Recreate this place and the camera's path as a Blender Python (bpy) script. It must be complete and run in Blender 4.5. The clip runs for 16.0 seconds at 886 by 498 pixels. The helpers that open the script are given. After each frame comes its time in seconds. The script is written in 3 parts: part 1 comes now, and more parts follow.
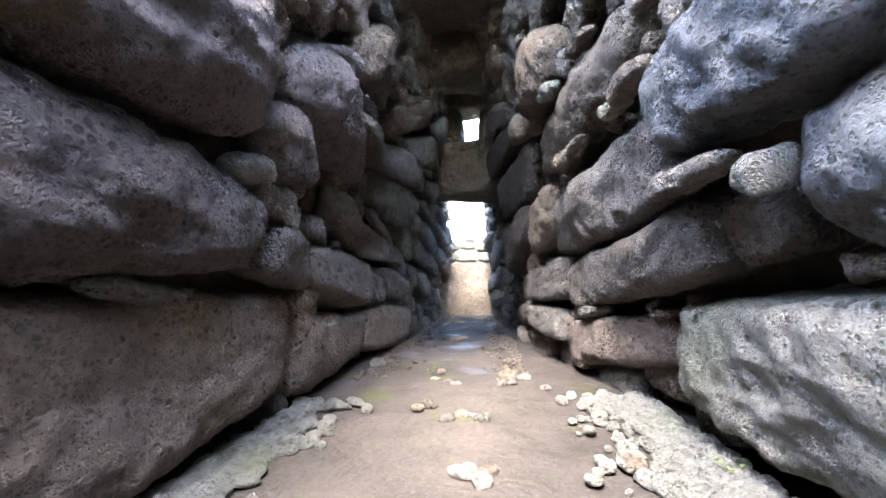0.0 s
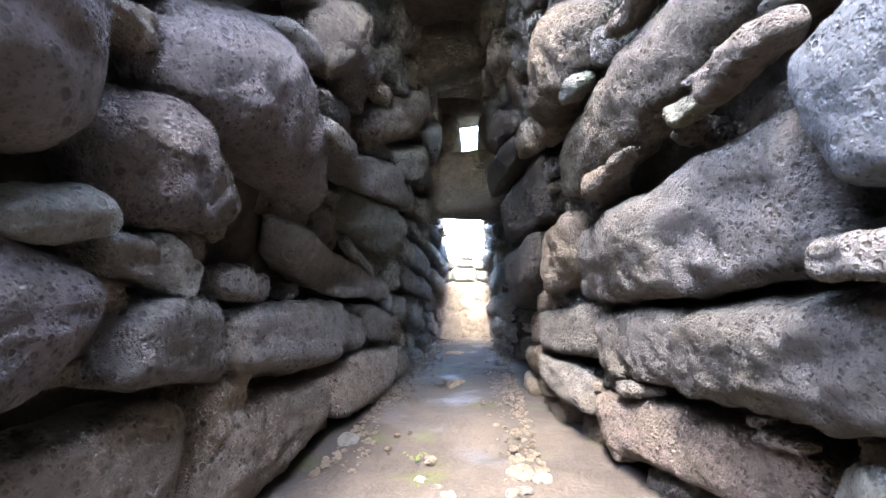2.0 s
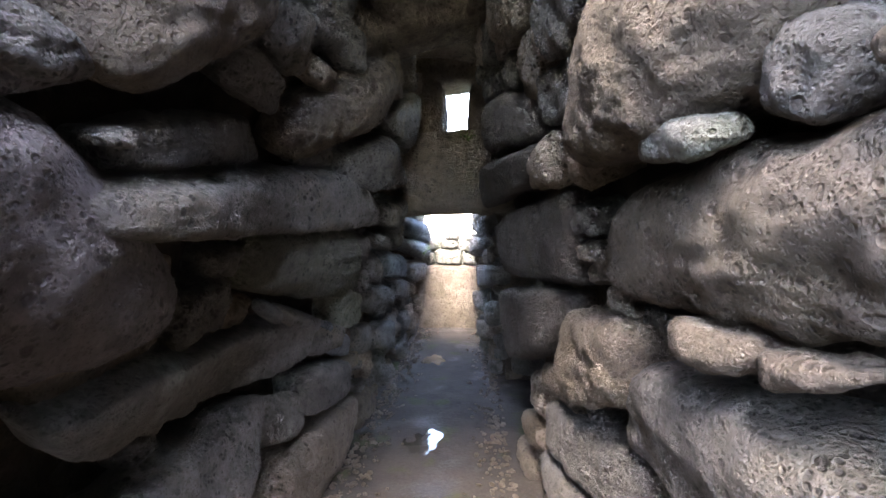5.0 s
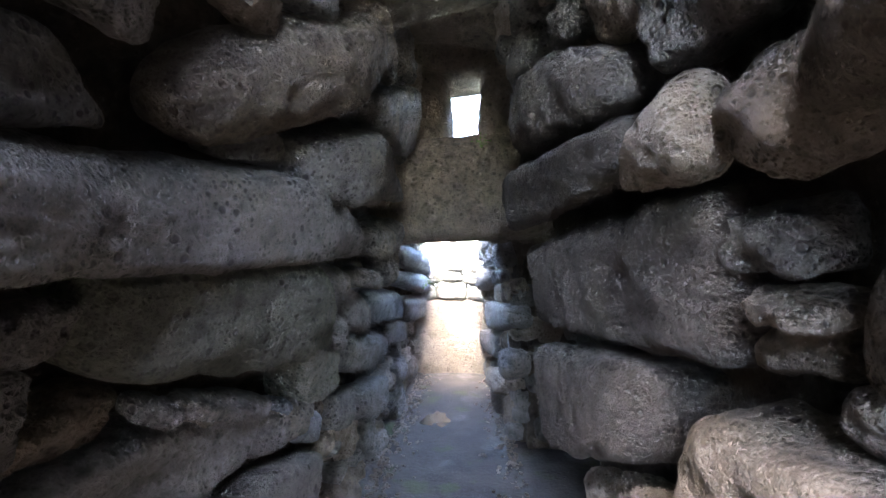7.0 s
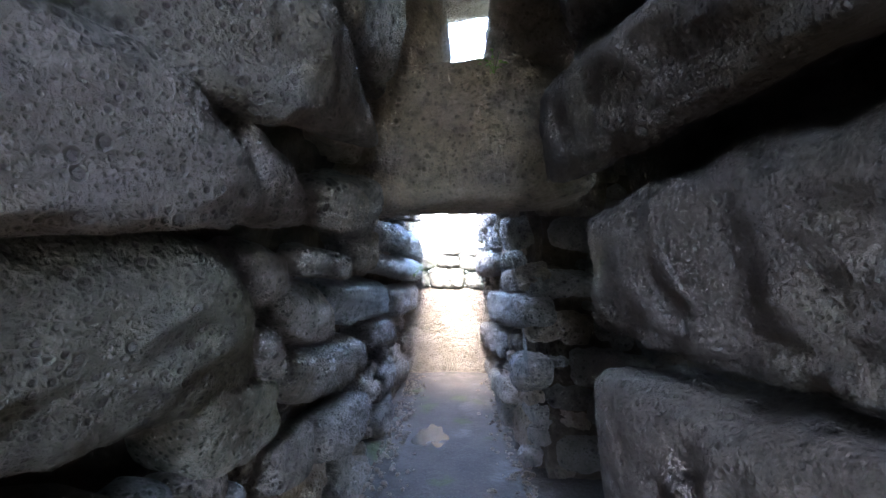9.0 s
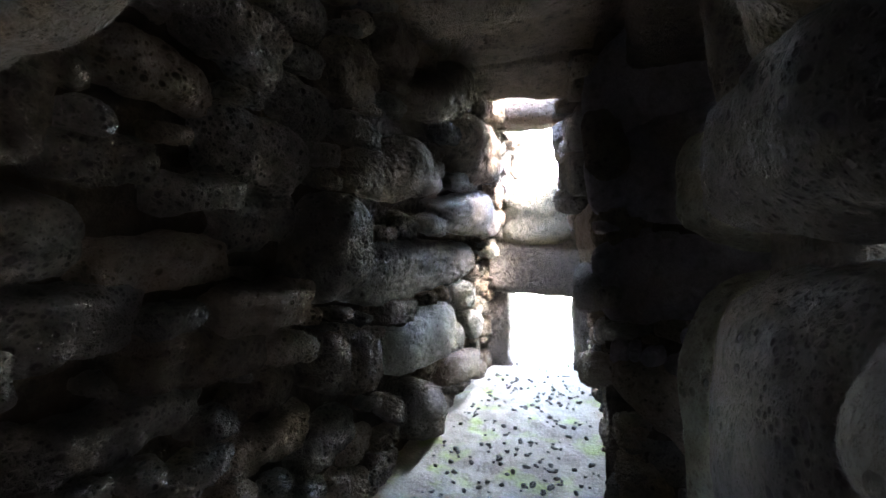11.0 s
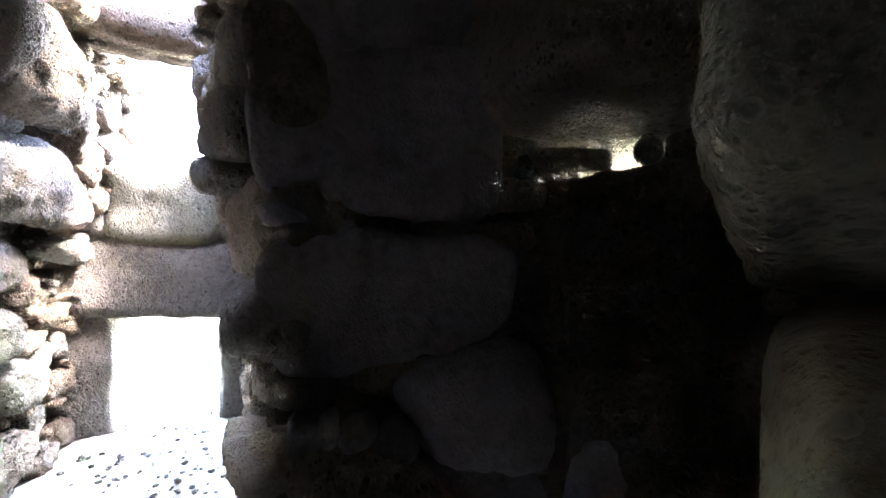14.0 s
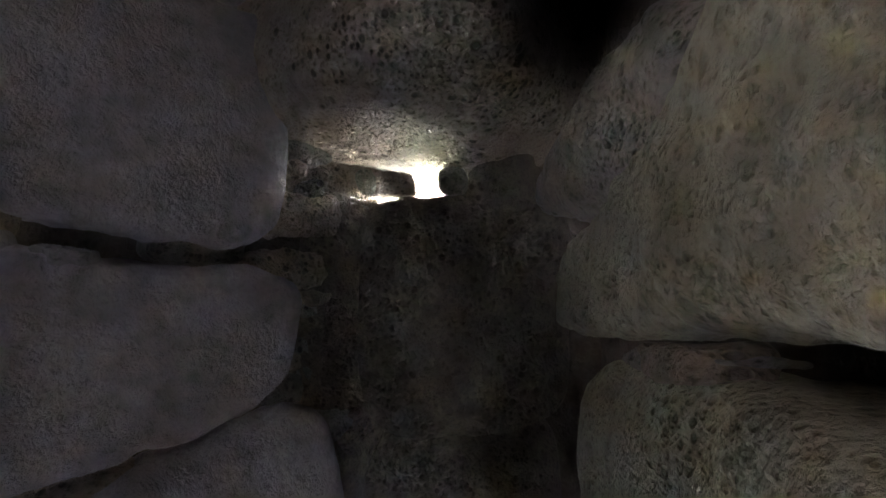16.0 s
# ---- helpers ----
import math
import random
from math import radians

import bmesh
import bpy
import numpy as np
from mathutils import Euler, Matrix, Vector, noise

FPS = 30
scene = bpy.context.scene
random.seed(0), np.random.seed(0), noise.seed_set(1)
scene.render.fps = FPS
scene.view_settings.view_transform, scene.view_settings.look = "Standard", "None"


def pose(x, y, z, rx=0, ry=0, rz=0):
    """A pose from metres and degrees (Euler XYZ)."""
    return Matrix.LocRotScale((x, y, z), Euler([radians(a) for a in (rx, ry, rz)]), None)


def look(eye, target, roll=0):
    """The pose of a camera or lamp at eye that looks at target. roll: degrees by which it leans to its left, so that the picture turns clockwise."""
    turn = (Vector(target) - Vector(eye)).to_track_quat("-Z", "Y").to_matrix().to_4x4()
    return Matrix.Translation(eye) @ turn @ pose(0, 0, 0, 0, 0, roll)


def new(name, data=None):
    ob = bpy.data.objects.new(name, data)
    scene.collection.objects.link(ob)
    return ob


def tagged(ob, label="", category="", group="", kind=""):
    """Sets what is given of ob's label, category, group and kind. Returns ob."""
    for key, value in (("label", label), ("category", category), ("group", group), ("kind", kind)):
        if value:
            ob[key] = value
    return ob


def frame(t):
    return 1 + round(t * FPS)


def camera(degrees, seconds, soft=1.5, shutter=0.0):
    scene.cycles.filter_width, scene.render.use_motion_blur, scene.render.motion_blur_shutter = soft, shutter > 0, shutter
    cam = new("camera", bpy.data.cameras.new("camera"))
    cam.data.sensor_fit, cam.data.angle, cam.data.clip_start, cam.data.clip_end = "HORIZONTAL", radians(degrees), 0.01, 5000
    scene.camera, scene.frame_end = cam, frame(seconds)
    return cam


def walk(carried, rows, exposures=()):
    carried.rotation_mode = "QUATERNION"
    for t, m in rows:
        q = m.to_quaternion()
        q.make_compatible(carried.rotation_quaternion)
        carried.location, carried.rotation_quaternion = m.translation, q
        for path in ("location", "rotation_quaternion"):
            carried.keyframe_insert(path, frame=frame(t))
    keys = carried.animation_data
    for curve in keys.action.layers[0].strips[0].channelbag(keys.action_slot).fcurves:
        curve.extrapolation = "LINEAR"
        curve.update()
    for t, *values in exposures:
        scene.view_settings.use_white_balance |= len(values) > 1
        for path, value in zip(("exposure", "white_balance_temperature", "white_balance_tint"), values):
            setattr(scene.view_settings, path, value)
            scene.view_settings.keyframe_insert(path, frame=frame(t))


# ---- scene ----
cam = camera(92.2, 16.0)
PATH = [
    (0, (0.481, 0.079, 0.638), (0.272, 2.061, 0.805), -0.9),
    (0.5, (0.44, 0.308, 0.652), (0.199, 2.284, 0.84), -1.6),
    (1, (0.417, 0.523, 0.762), (0.18, 2.498, 0.975), -0.5),
    (1.5, (0.414, 0.668, 0.826), (0.208, 2.642, 1.07), -0.4),
    (2, (0.45, 0.812, 0.918), (0.255, 2.792, 1.119), -0.8),
    (2.5, (0.422, 0.961, 1.054), (0.276, 2.95, 1.201), -0.8),
    (3, (0.414, 1.079, 1.234), (0.321, 3.076, 1.314), 0.1),
    (3.5, (0.385, 1.224, 1.386), (0.37, 3.223, 1.363), 0.4),
    (4, (0.388, 1.389, 1.526), (0.423, 3.386, 1.43), -0.0),
    (4.5, (0.438, 1.595, 1.603), (0.378, 3.591, 1.495), -0.4),
    (5, (0.441, 1.85, 1.665), (0.305, 3.844, 1.594), 0.4),
    (5.2, (0.438, 1.952, 1.687), (0.288, 3.946, 1.633), 0.2),
    (7.3, (0.289, 2.846, 1.689), (0.175, 4.841, 1.759), -0.0),
    (7.5, (0.275, 2.914, 1.688), (0.176, 4.91, 1.74), 0.1),
    (8, (0.268, 3.173, 1.669), (0.186, 5.171, 1.693), -0.1),
    (8.5, (0.274, 3.396, 1.664), (0.178, 5.393, 1.673), -0.1),
    (9, (0.239, 3.653, 1.65), (0.148, 5.651, 1.649), -0.5),
    (9.2, (0.222, 3.751, 1.634), (0.145, 5.75, 1.645), -0.7),
    (9.7, (0.2, 4.05, 1.635), (0.340, 6.045, 1.655), -0.6),
    (10.2, (0.215, 4.5, 1.64), (0.964, 6.354, 1.660), -0.6),
    (10.6, (0.29, 4.95, 1.65), (1.729, 6.339, 1.670), -0.6),
    (11, (0.54, 5.36, 1.67), (2.442, 5.978, 1.690), -0.6),
    (11.3, (0.818, 5.505, 1.684), (2.811, 5.664, 1.71), -0.4),
    (11.5, (0.917, 5.512, 1.667), (2.91, 5.674, 1.688), 0.0),
    (12, (1.135, 5.535, 1.659), (3.132, 5.636, 1.642), -1.5),
    (12.5, (1.365, 5.507, 1.661), (3.363, 5.45, 1.593), -2.0),
    (13, (1.564, 5.444, 1.666), (3.549, 5.202, 1.615), 0.7),
    (13.5, (1.742, 5.388, 1.672), (3.668, 4.85, 1.677), 1.2),
    (14, (1.837, 5.366, 1.674), (3.634, 4.488, 1.711), 0.3),
    (14.3, (1.870, 5.341, 1.701), (3.580, 4.305, 1.727), 0.5),
    (14.5, (1.911, 5.303, 1.691), (3.566, 4.180, 1.731), 0.8),
    (15, (2.025, 5.216, 1.657), (3.517, 3.890, 1.776), 0.6),
    (15.5, (2.090, 5.177, 1.671), (3.419, 3.690, 1.821), 0.6),
    (16, (2.151, 5.170, 1.694), (3.290, 3.538, 1.890), 0.6),
]
walk(cam, [(r[0], look(r[1], r[2], r[3])) for r in PATH],
     exposures=[(0, 5.85, 6600, 12), (2, 6.35, 6650, 12), (3.5, 6.15, 6950, 13), (5, 5.7, 7000, 14), (7.5, 6.7, 6350, 13), (9.2, 6.5, 6250, 13),
                (11.3, 7.5, 7200, 17), (13, 7.2, 7200, 17), (14, 8.2, 7200, 20), (15, 10.9, 7200, 24), (16, 10.9, 7100, 24)])

# ---- daylight ----
SUN_HIGH, SUN_TURN = radians(57), radians(187)
world = bpy.data.worlds.new("sky")
world.use_nodes = True
scene.world = world
sky = world.node_tree.nodes.new("ShaderNodeTexSky")
sky.sky_type, sky.sun_disc, sky.sun_elevation, sky.sun_rotation = "NISHITA", False, SUN_HIGH, SUN_TURN
world.node_tree.links.new(sky.outputs[0], world.node_tree.nodes["Background"].inputs[0])
world.node_tree.nodes["Background"].inputs[1].default_value = 0.15
sun = new("sun", bpy.data.lights.new("sun", "SUN"))
sun.data.energy, sun.data.angle, sun.data.color = 0.75, radians(24), (1.0, 0.95, 0.87)
SUN_WAY = Vector((math.sin(SUN_TURN) * math.cos(SUN_HIGH), math.cos(SUN_TURN) * math.cos(SUN_HIGH), math.sin(SUN_HIGH)))
sun.matrix_world = look(SUN_WAY * 20, (0, 0, 0))


# ---- materials ----
def rock(name, colour, second, pits=1.0, stain=(0.30, 0.25, 0.17), stain_share=0.35, rough=0.9, relief=1.0):
    """Vesicular basalt: mottled colour, stains, pits at two sizes."""
    colour, second, stain = (tuple(0.88 * c for c in k) for k in (colour, second, stain))
    m = bpy.data.materials.new(name)
    m.use_nodes = True
    nt = m.node_tree
    n, l = nt.nodes, nt.links
    bsdf = n["Principled BSDF"]
    where = n.new("ShaderNodeTexCoord").outputs["Object"]
    info = n.new("ShaderNodeObjectInfo")
    shift = n.new("ShaderNodeVectorMath")
    shift.operation = "MULTIPLY_ADD"
    spread = n.new("ShaderNodeCombineXYZ")
    for i in range(3):
        l.new(info.outputs["Random"], spread.inputs[i])
    shift.inputs[1].default_value = (37, 53, 71)
    l.new(spread.outputs[0], shift.inputs[0])
    l.new(where, shift.inputs[2])
    at = shift.outputs[0]

    def grain(scale, detail=5.0, rough_=0.6):
        g = n.new("ShaderNodeTexNoise")
        g.inputs["Scale"].default_value, g.inputs["Detail"].default_value, g.inputs["Roughness"].default_value = scale, detail, rough_
        l.new(at, g.inputs["Vector"])
        return g.outputs["Fac"]

    def cells(scale):
        v = n.new("ShaderNodeTexVoronoi")
        v.inputs["Scale"].default_value = scale
        l.new(at, v.inputs["Vector"])
        return v.outputs["Distance"]

    def ramp(fac, lo, hi, a=0.0, b=1.0):
        r = n.new("ShaderNodeMapRange")
        r.inputs[1].default_value, r.inputs[2].default_value, r.inputs[3].default_value, r.inputs[4].default_value = lo, hi, a, b
        l.new(fac, r.inputs[0])
        return r.outputs[0]

    def mix(fac, a, b, kind="MIX"):
        x = n.new("ShaderNodeMix")
        x.data_type, x.blend_type = "RGBA", kind
        for sock, v in ((x.inputs[0], fac), (x.inputs[6], a), (x.inputs[7], b)):
            if isinstance(v, (int, float)):
                sock.default_value = v
            elif isinstance(v, tuple):
                sock.default_value = (*v, 1)
            else:
                l.new(v, sock)
        return x.outputs[2]

    def math_(op, a, b):
        x = n.new("ShaderNodeMath")
        x.operation = op
        for sock, v in zip(x.inputs, (a, b)):
            if isinstance(v, (int, float)):
                sock.default_value = v
            else:
                l.new(v, sock)
        return x.outputs[0]

    base = mix(ramp(grain(5), 0.35, 0.65), colour, second)
    base = mix(ramp(grain(2.2, 3), 0.62 - 0.3 * stain_share, 0.72, 0, 0.7), base, stain)
    base = mix(ramp(grain(60, 3), 0.35, 0.68, 0.0, 0.5), base, tuple(c * 0.5 for c in colour))
    # shade painted into the hollows of the worn face as darker colour
    base = mix(ramp(grain(15, 8, 0.68), 0.34, 0.50, 0.6, 0.0), base, tuple(c * 0.45 for c in second))
    # each stone a little lighter or darker
    tone = ramp(info.outputs["Random"], 0, 1, 0.8, 1.18)
    both = n.new("ShaderNodeVectorMath")
    both.operation = "SCALE"
    l.new(base, both.inputs[0])
    l.new(tone, both.inputs["Scale"])
    # open pores of three sizes, thicker in some patches, their shade painted in
    patch = ramp(grain(4.5, 3), 0.38, 0.60, 0.2, 1.0)
    big = math_("MULTIPLY", ramp(cells(19), 0.17, 0.27, 1, 0), ramp(grain(6, 2), 0.42, 0.52))
    middle = math_("MULTIPLY", ramp(cells(40), 0.19, 0.33, 1, 0), patch)
    small = math_("MULTIPLY", ramp(cells(85), 0.15, 0.36, 1, 0), 0.55)
    holes = math_("MULTIPLY", math_("MAXIMUM", math_("MAXIMUM", big, middle), small), pits)
    l.new(mix(math_("MULTIPLY", holes, 0.6), both.outputs[0], tuple(c * 0.3 for c in second)), bsdf.inputs["Base Color"])
    bsdf.inputs["Roughness"].default_value = rough
    bsdf.inputs["Specular IOR Level"].default_value = 0.25
    lumps = grain(15, 9, 0.7)
    height = math_("SUBTRACT", math_("ADD", math_("MULTIPLY", lumps, 1.5), math_("MULTIPLY", grain(75, 4, 0.65), 0.55)), math_("MULTIPLY", holes, 0.5))
    bump = n.new("ShaderNodeBump")
    bump.inputs["Strength"].default_value, bump.inputs["Distance"].default_value = 1.0, 0.09 * relief
    l.new(height, bump.inputs["Height"])
    l.new(bump.outputs[0], bsdf.inputs["Normal"])
    return m


TONES = {
    "grey": rock("grey_basalt", (0.30, 0.275, 0.25), (0.22, 0.20, 0.185)),
    "purple": rock("purple_basalt", (0.33, 0.285, 0.275), (0.24, 0.205, 0.20), 1.0, (0.27, 0.22, 0.16), 0.2),
    "tan": rock("tan_basalt", (0.42, 0.345, 0.28), (0.31, 0.255, 0.205)),
    "brown": rock("brown_basalt", (0.29, 0.235, 0.185), (0.20, 0.16, 0.13), 0.7),
    "pale": rock("pale_basalt", (0.50, 0.48, 0.43), (0.38, 0.37, 0.33), 0.8, (0.33, 0.37, 0.24), 0.5),
    "blue": rock("blue_grey_basalt", (0.35, 0.36, 0.37), (0.25, 0.26, 0.27), 1.0, (0.28, 0.27, 0.24), 0.2),
    "moss": rock("mossy_basalt", (0.30, 0.29, 0.23), (0.22, 0.215, 0.18), 1.0, (0.25, 0.255, 0.15), 0.6),
    "lichen": rock("lichened_basalt", (0.31, 0.29, 0.265), (0.24, 0.225, 0.205), 0.7, (0.62, 0.60, 0.54), 0.15),
    "pink": rock("pink_basalt", (0.42, 0.335, 0.285), (0.31, 0.245, 0.21)),
    "fill": rock("earth_fill", (0.16, 0.13, 0.10), (0.10, 0.085, 0.07), 0.3),
    # basalt with shade put into its colour, for the right wall's far end
    "dark": rock("shade_darkened_basalt", (0.165, 0.14, 0.12), (0.115, 0.098, 0.088), 0.7, (0.17, 0.15, 0.09), 0.3),
    "slate": rock("smooth_purple_grey_basalt", (0.34, 0.31, 0.32), (0.27, 0.245, 0.25), 0.25, (0.24, 0.21, 0.20), 0.3, 0.85, 0.3),
    "yellow": rock("yellow_grey_basalt", (0.44, 0.42, 0.31), (0.32, 0.30, 0.23), 0.8, (0.36, 0.36, 0.21), 0.4),
}


def soil(name, colour, second, wet=0.0, moss=0.0):
    """Trodden earth with grit; wet: share of damp, shiny ground."""
    m = bpy.data.materials.new(name)
    m.use_nodes = True
    n, l = m.node_tree.nodes, m.node_tree.links
    bsdf = n["Principled BSDF"]
    at = n.new("ShaderNodeTexCoord").outputs["Object"]

    def grain(scale, detail=5.0):
        g = n.new("ShaderNodeTexNoise")
        g.inputs["Scale"].default_value, g.inputs["Detail"].default_value = scale, detail
        l.new(at, g.inputs["Vector"])
        return g.outputs["Fac"]

    def ramp(fac, lo, hi, a, b):
        r = n.new("ShaderNodeMapRange")
        r.inputs[1].default_value, r.inputs[2].default_value, r.inputs[3].default_value, r.inputs[4].default_value = lo, hi, a, b
        l.new(fac, r.inputs[0])
        return r.outputs[0]

    def mix(fac, a, b):
        x = n.new("ShaderNodeMix")
        x.data_type = "RGBA"
        l.new(fac, x.inputs[0])
        for sock, v in ((x.inputs[6], a), (x.inputs[7], b)):
            if isinstance(v, tuple):
                sock.default_value = (*v, 1)
            else:
                l.new(v, sock)
        return x.outputs[2]

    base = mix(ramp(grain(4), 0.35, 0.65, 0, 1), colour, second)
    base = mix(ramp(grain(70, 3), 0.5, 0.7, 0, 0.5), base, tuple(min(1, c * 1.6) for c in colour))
    if moss:
        base = mix(ramp(grain(2.6, 6), 0.60 - 0.1 * moss, 0.66, 0, 0.75), base, tuple(c * k for c, k in zip(colour, (0.9, 1.25, 0.5))))
    l.new(base, bsdf.inputs["Base Color"])
    bsdf.inputs["Specular IOR Level"].default_value = 0.22
    damp = ramp(grain(1.7, 4), 0.62 - 0.25 * wet, 0.72 - 0.25 * wet, 0.85, 0.85 - 0.6 * min(1, wet * 2))
    l.new(damp, bsdf.inputs["Roughness"])
    bump = n.new("ShaderNodeBump")
    bump.inputs["Strength"].default_value, bump.inputs["Distance"].default_value = 0.8, 0.012
    l.new(grain(30, 8), bump.inputs["Height"])
    l.new(bump.outputs[0], bsdf.inputs["Normal"])
    return m


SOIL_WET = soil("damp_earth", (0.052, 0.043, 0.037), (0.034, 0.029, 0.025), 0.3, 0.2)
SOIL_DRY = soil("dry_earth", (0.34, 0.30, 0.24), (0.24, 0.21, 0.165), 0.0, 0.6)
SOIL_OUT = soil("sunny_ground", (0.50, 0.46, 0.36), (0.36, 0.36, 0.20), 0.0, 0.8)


def plain(name, colour, rough, spec=0.5):
    m = bpy.data.materials.new(name)
    m.use_nodes = True
    b = m.node_tree.nodes["Principled BSDF"]
    b.inputs["Base Color"].default_value, b.inputs["Roughness"].default_value = (*colour, 1), rough
    b.inputs["Specular IOR Level"].default_value = spec
    return m


WATER = plain("puddle_water", (0.05, 0.045, 0.04), 0.03, 0.6)


def leaf_material():
    m = plain("leaf", (0.10, 0.17, 0.03), 0.5)
    n, l = m.node_tree.nodes, m.node_tree.links
    info = n.new("ShaderNodeNewGeometry").outputs["Random Per Island"]
    x = n.new("ShaderNodeMix")
    x.data_type = "RGBA"
    x.inputs[6].default_value, x.inputs[7].default_value = (0.06, 0.12, 0.02, 1), (0.16, 0.22, 0.05, 1)
    l.new(info, x.inputs[0])
    l.new(x.outputs[2], n["Principled BSDF"].inputs["Base Color"])
    return m


LEAF = leaf_material()


# ---- shaping ----
def link_mesh(name, verts, faces, material, parent=None, label="", smooth=True):
    me = bpy.data.meshes.new(name)
    me.from_pydata([tuple(v) for v in verts], [], faces)
    me.materials.append(material)
    if smooth:
        me.polygons.foreach_set("use_smooth", [True] * len(me.polygons))
    me.update()
    ob = new(name, me)
    if parent:
        ob.parent = parent
    if label:
        ob["label"] = label
    return ob


BALLS = {}


def ball(n):
    """A cube blown up to a ball, n faces along an edge: directions and quads."""
    if n not in BALLS:
        index, pts, quads = {}, [], []

        def vert(p):
            k = tuple(round(c * 1000) for c in p)
            if k not in index:
                index[k] = len(pts)
                pts.append(p)
            return index[k]
        line = [math.tan(math.pi / 4 * (2 * i / n - 1)) for i in range(n + 1)]
        for ax in range(3):
            for sg in (-1, 1):
                for i in range(n):
                    for j in range(n):
                        q = []
                        for a, b in ((i, j), (i + 1, j), (i + 1, j + 1), (i, j + 1)):
                            p = [0, 0, 0]
                            p[ax], p[(ax + 1) % 3], p[(ax + 2) % 3] = sg, line[a], line[b]
                            q.append(vert(p))
                        quads.append(q if sg > 0 else q[::-1])
        d = np.array(pts, float)
        BALLS[n] = (d / np.linalg.norm(d, axis=1)[:, None], quads)
    return BALLS[n]


def boulder(length, height, depth, end_a=1.0, end_b=1.0, square=3.0, rough=1.0, seed=0, n=20, flat_top=0.0):
    """Vertices and faces of a worn stone: a superquadric, tapered along x, knocked about by noise."""
    d, quads = ball(n)
    p = square
    r = (np.abs(d) ** p).sum(1) ** (-1 / p)
    v = d * r[:, None] * np.array((length, depth, height)) / 2
    s = v[:, 0] / length + 0.5
    v[:, 2] *= end_a + (end_b - end_a) * s
    off = Vector((seed * 7.31, seed * 3.17, seed * 1.73))
    size = min(height, depth, length)
    out = np.empty_like(v)
    for i in range(len(v)):
        a = Vector(v[i])
        broad = noise.noise_vector(a * (1.1 / size) + off) * (0.16 * size * rough)
        mid = noise.noise(a * (3.6 / size) + off) * 0.05 * size * rough
        fine = noise.fractal(a * 12 + off, 0.7, 2.1, 3) * 0.02 * rough
        k = Vector(d[i]) * (mid + fine)
        out[i] = a + broad + k
    return out, quads


def moved(verts, m):
    return np.array([m @ Vector(v) for v in verts])


class Wall:
    """A leaning dry-stone wall. along: the axis it follows; face: where its face stands at given places and heights; side: +1 if the passage lies
    towards larger values across it."""

    def __init__(self, name, along, side, face, start, stop, label):
        self.along, self.side, self.face, self.start, self.stop = along, side, face, start, stop
        self.done = []
        self.name, self.label, self.ob = name, label, None

    def across(self, s, z):
        ks = [k for k, _ in self.face]
        i = max(0, min(len(ks) - 2, sum(k <= s for k in ks) - 1))
        w = min(1, max(0, (s - ks[i]) / (ks[i + 1] - ks[i])))
        a, b = (np.interp(z, [q[0] for q in t], [q[1] for q in t]) for _, t in self.face[i:i + 2])
        return float((1 - w) * a + w * b)

    def point(self, s, z, out=0.0):
        c = self.across(s, z) + self.side * out
        return Vector((c, s, z)) if self.along == "y" else Vector((s, c, z))

    def turn(self, s, z):
        """Local x along the wall, y out of its face, z up its face."""
        x = (self.point(s + 0.1, z) - self.point(s - 0.1, z)).normalized()
        up = (self.point(s, z + 0.15) - self.point(s, z - 0.15)).normalized()
        y = up.cross(x).normalized()
        if (y[0] if self.along == "y" else y[1]) * self.side < 0:
            y = -y
        zz = x.cross(y)
        if zz.z < 0:
            x, zz = -x, -zz
        return Matrix((x, y, zz)).transposed().to_4x4()

    def crest(self, s):
        return min([self.top] + [h for a, b, h in self.low if a < s < b])

    def backing(self, top, behind=0.9, setback=0.22, low=()):
        """The earth and rubble core behind the face stones."""
        ns, nz = int((self.stop - self.start) / 0.12), int(top / 0.12)
        self.top, self.low = top, low
        crest = self.crest
        verts, faces = [], []
        for i in range(ns + 1):
            s = self.start + (self.stop - self.start) * i / ns
            for j in range(nz + 1):
                z = -0.4 + (crest(s) + 0.4) * j / nz
                p = self.point(s, z, -setback)
                verts.append(p + noise.noise_vector(p * 5) * 0.05)
        for i in range(ns + 1):
            s = self.start + (self.stop - self.start) * i / ns
            for j in range(nz + 1):
                z = -0.4 + (crest(s) + 0.4) * j / nz
                verts.append(self.point(s, min(z, 0.0), -setback - behind) + Vector((0, 0, z - min(z, 0.0))))
        w, half = nz + 1, (ns + 1) * (nz + 1)
        for i in range(ns):
            for j in range(nz):
                a = i * w + j
                faces.append((a, a + w, a + w + 1, a + 1))
                faces.append((half + a, half + a + 1, half + a + w + 1, half + a + w))
            a, b = i * w, i * w + nz
            faces += [(a, half + a, half + a + w, a + w), (b, b + w, half + b + w, half + b)]
        for j in range(nz):
            a, b = j, ns * w + j
            faces += [(a, a + 1, half + a + 1, half + a), (b, half + b, half + b + 1, b + 1)]
        self.ob = tagged(link_mesh(self.name, verts, faces, TONES["fill"]), self.label, "wall", kind="structure")
        return self.ob


STONE_LABELS = {"moss": "mossy greenish porous basalt block", "pale": "pale worn stone", "pink": "pinkish porous stone", "lichen": "grey stone with white lichen"}
COUNT = [0]


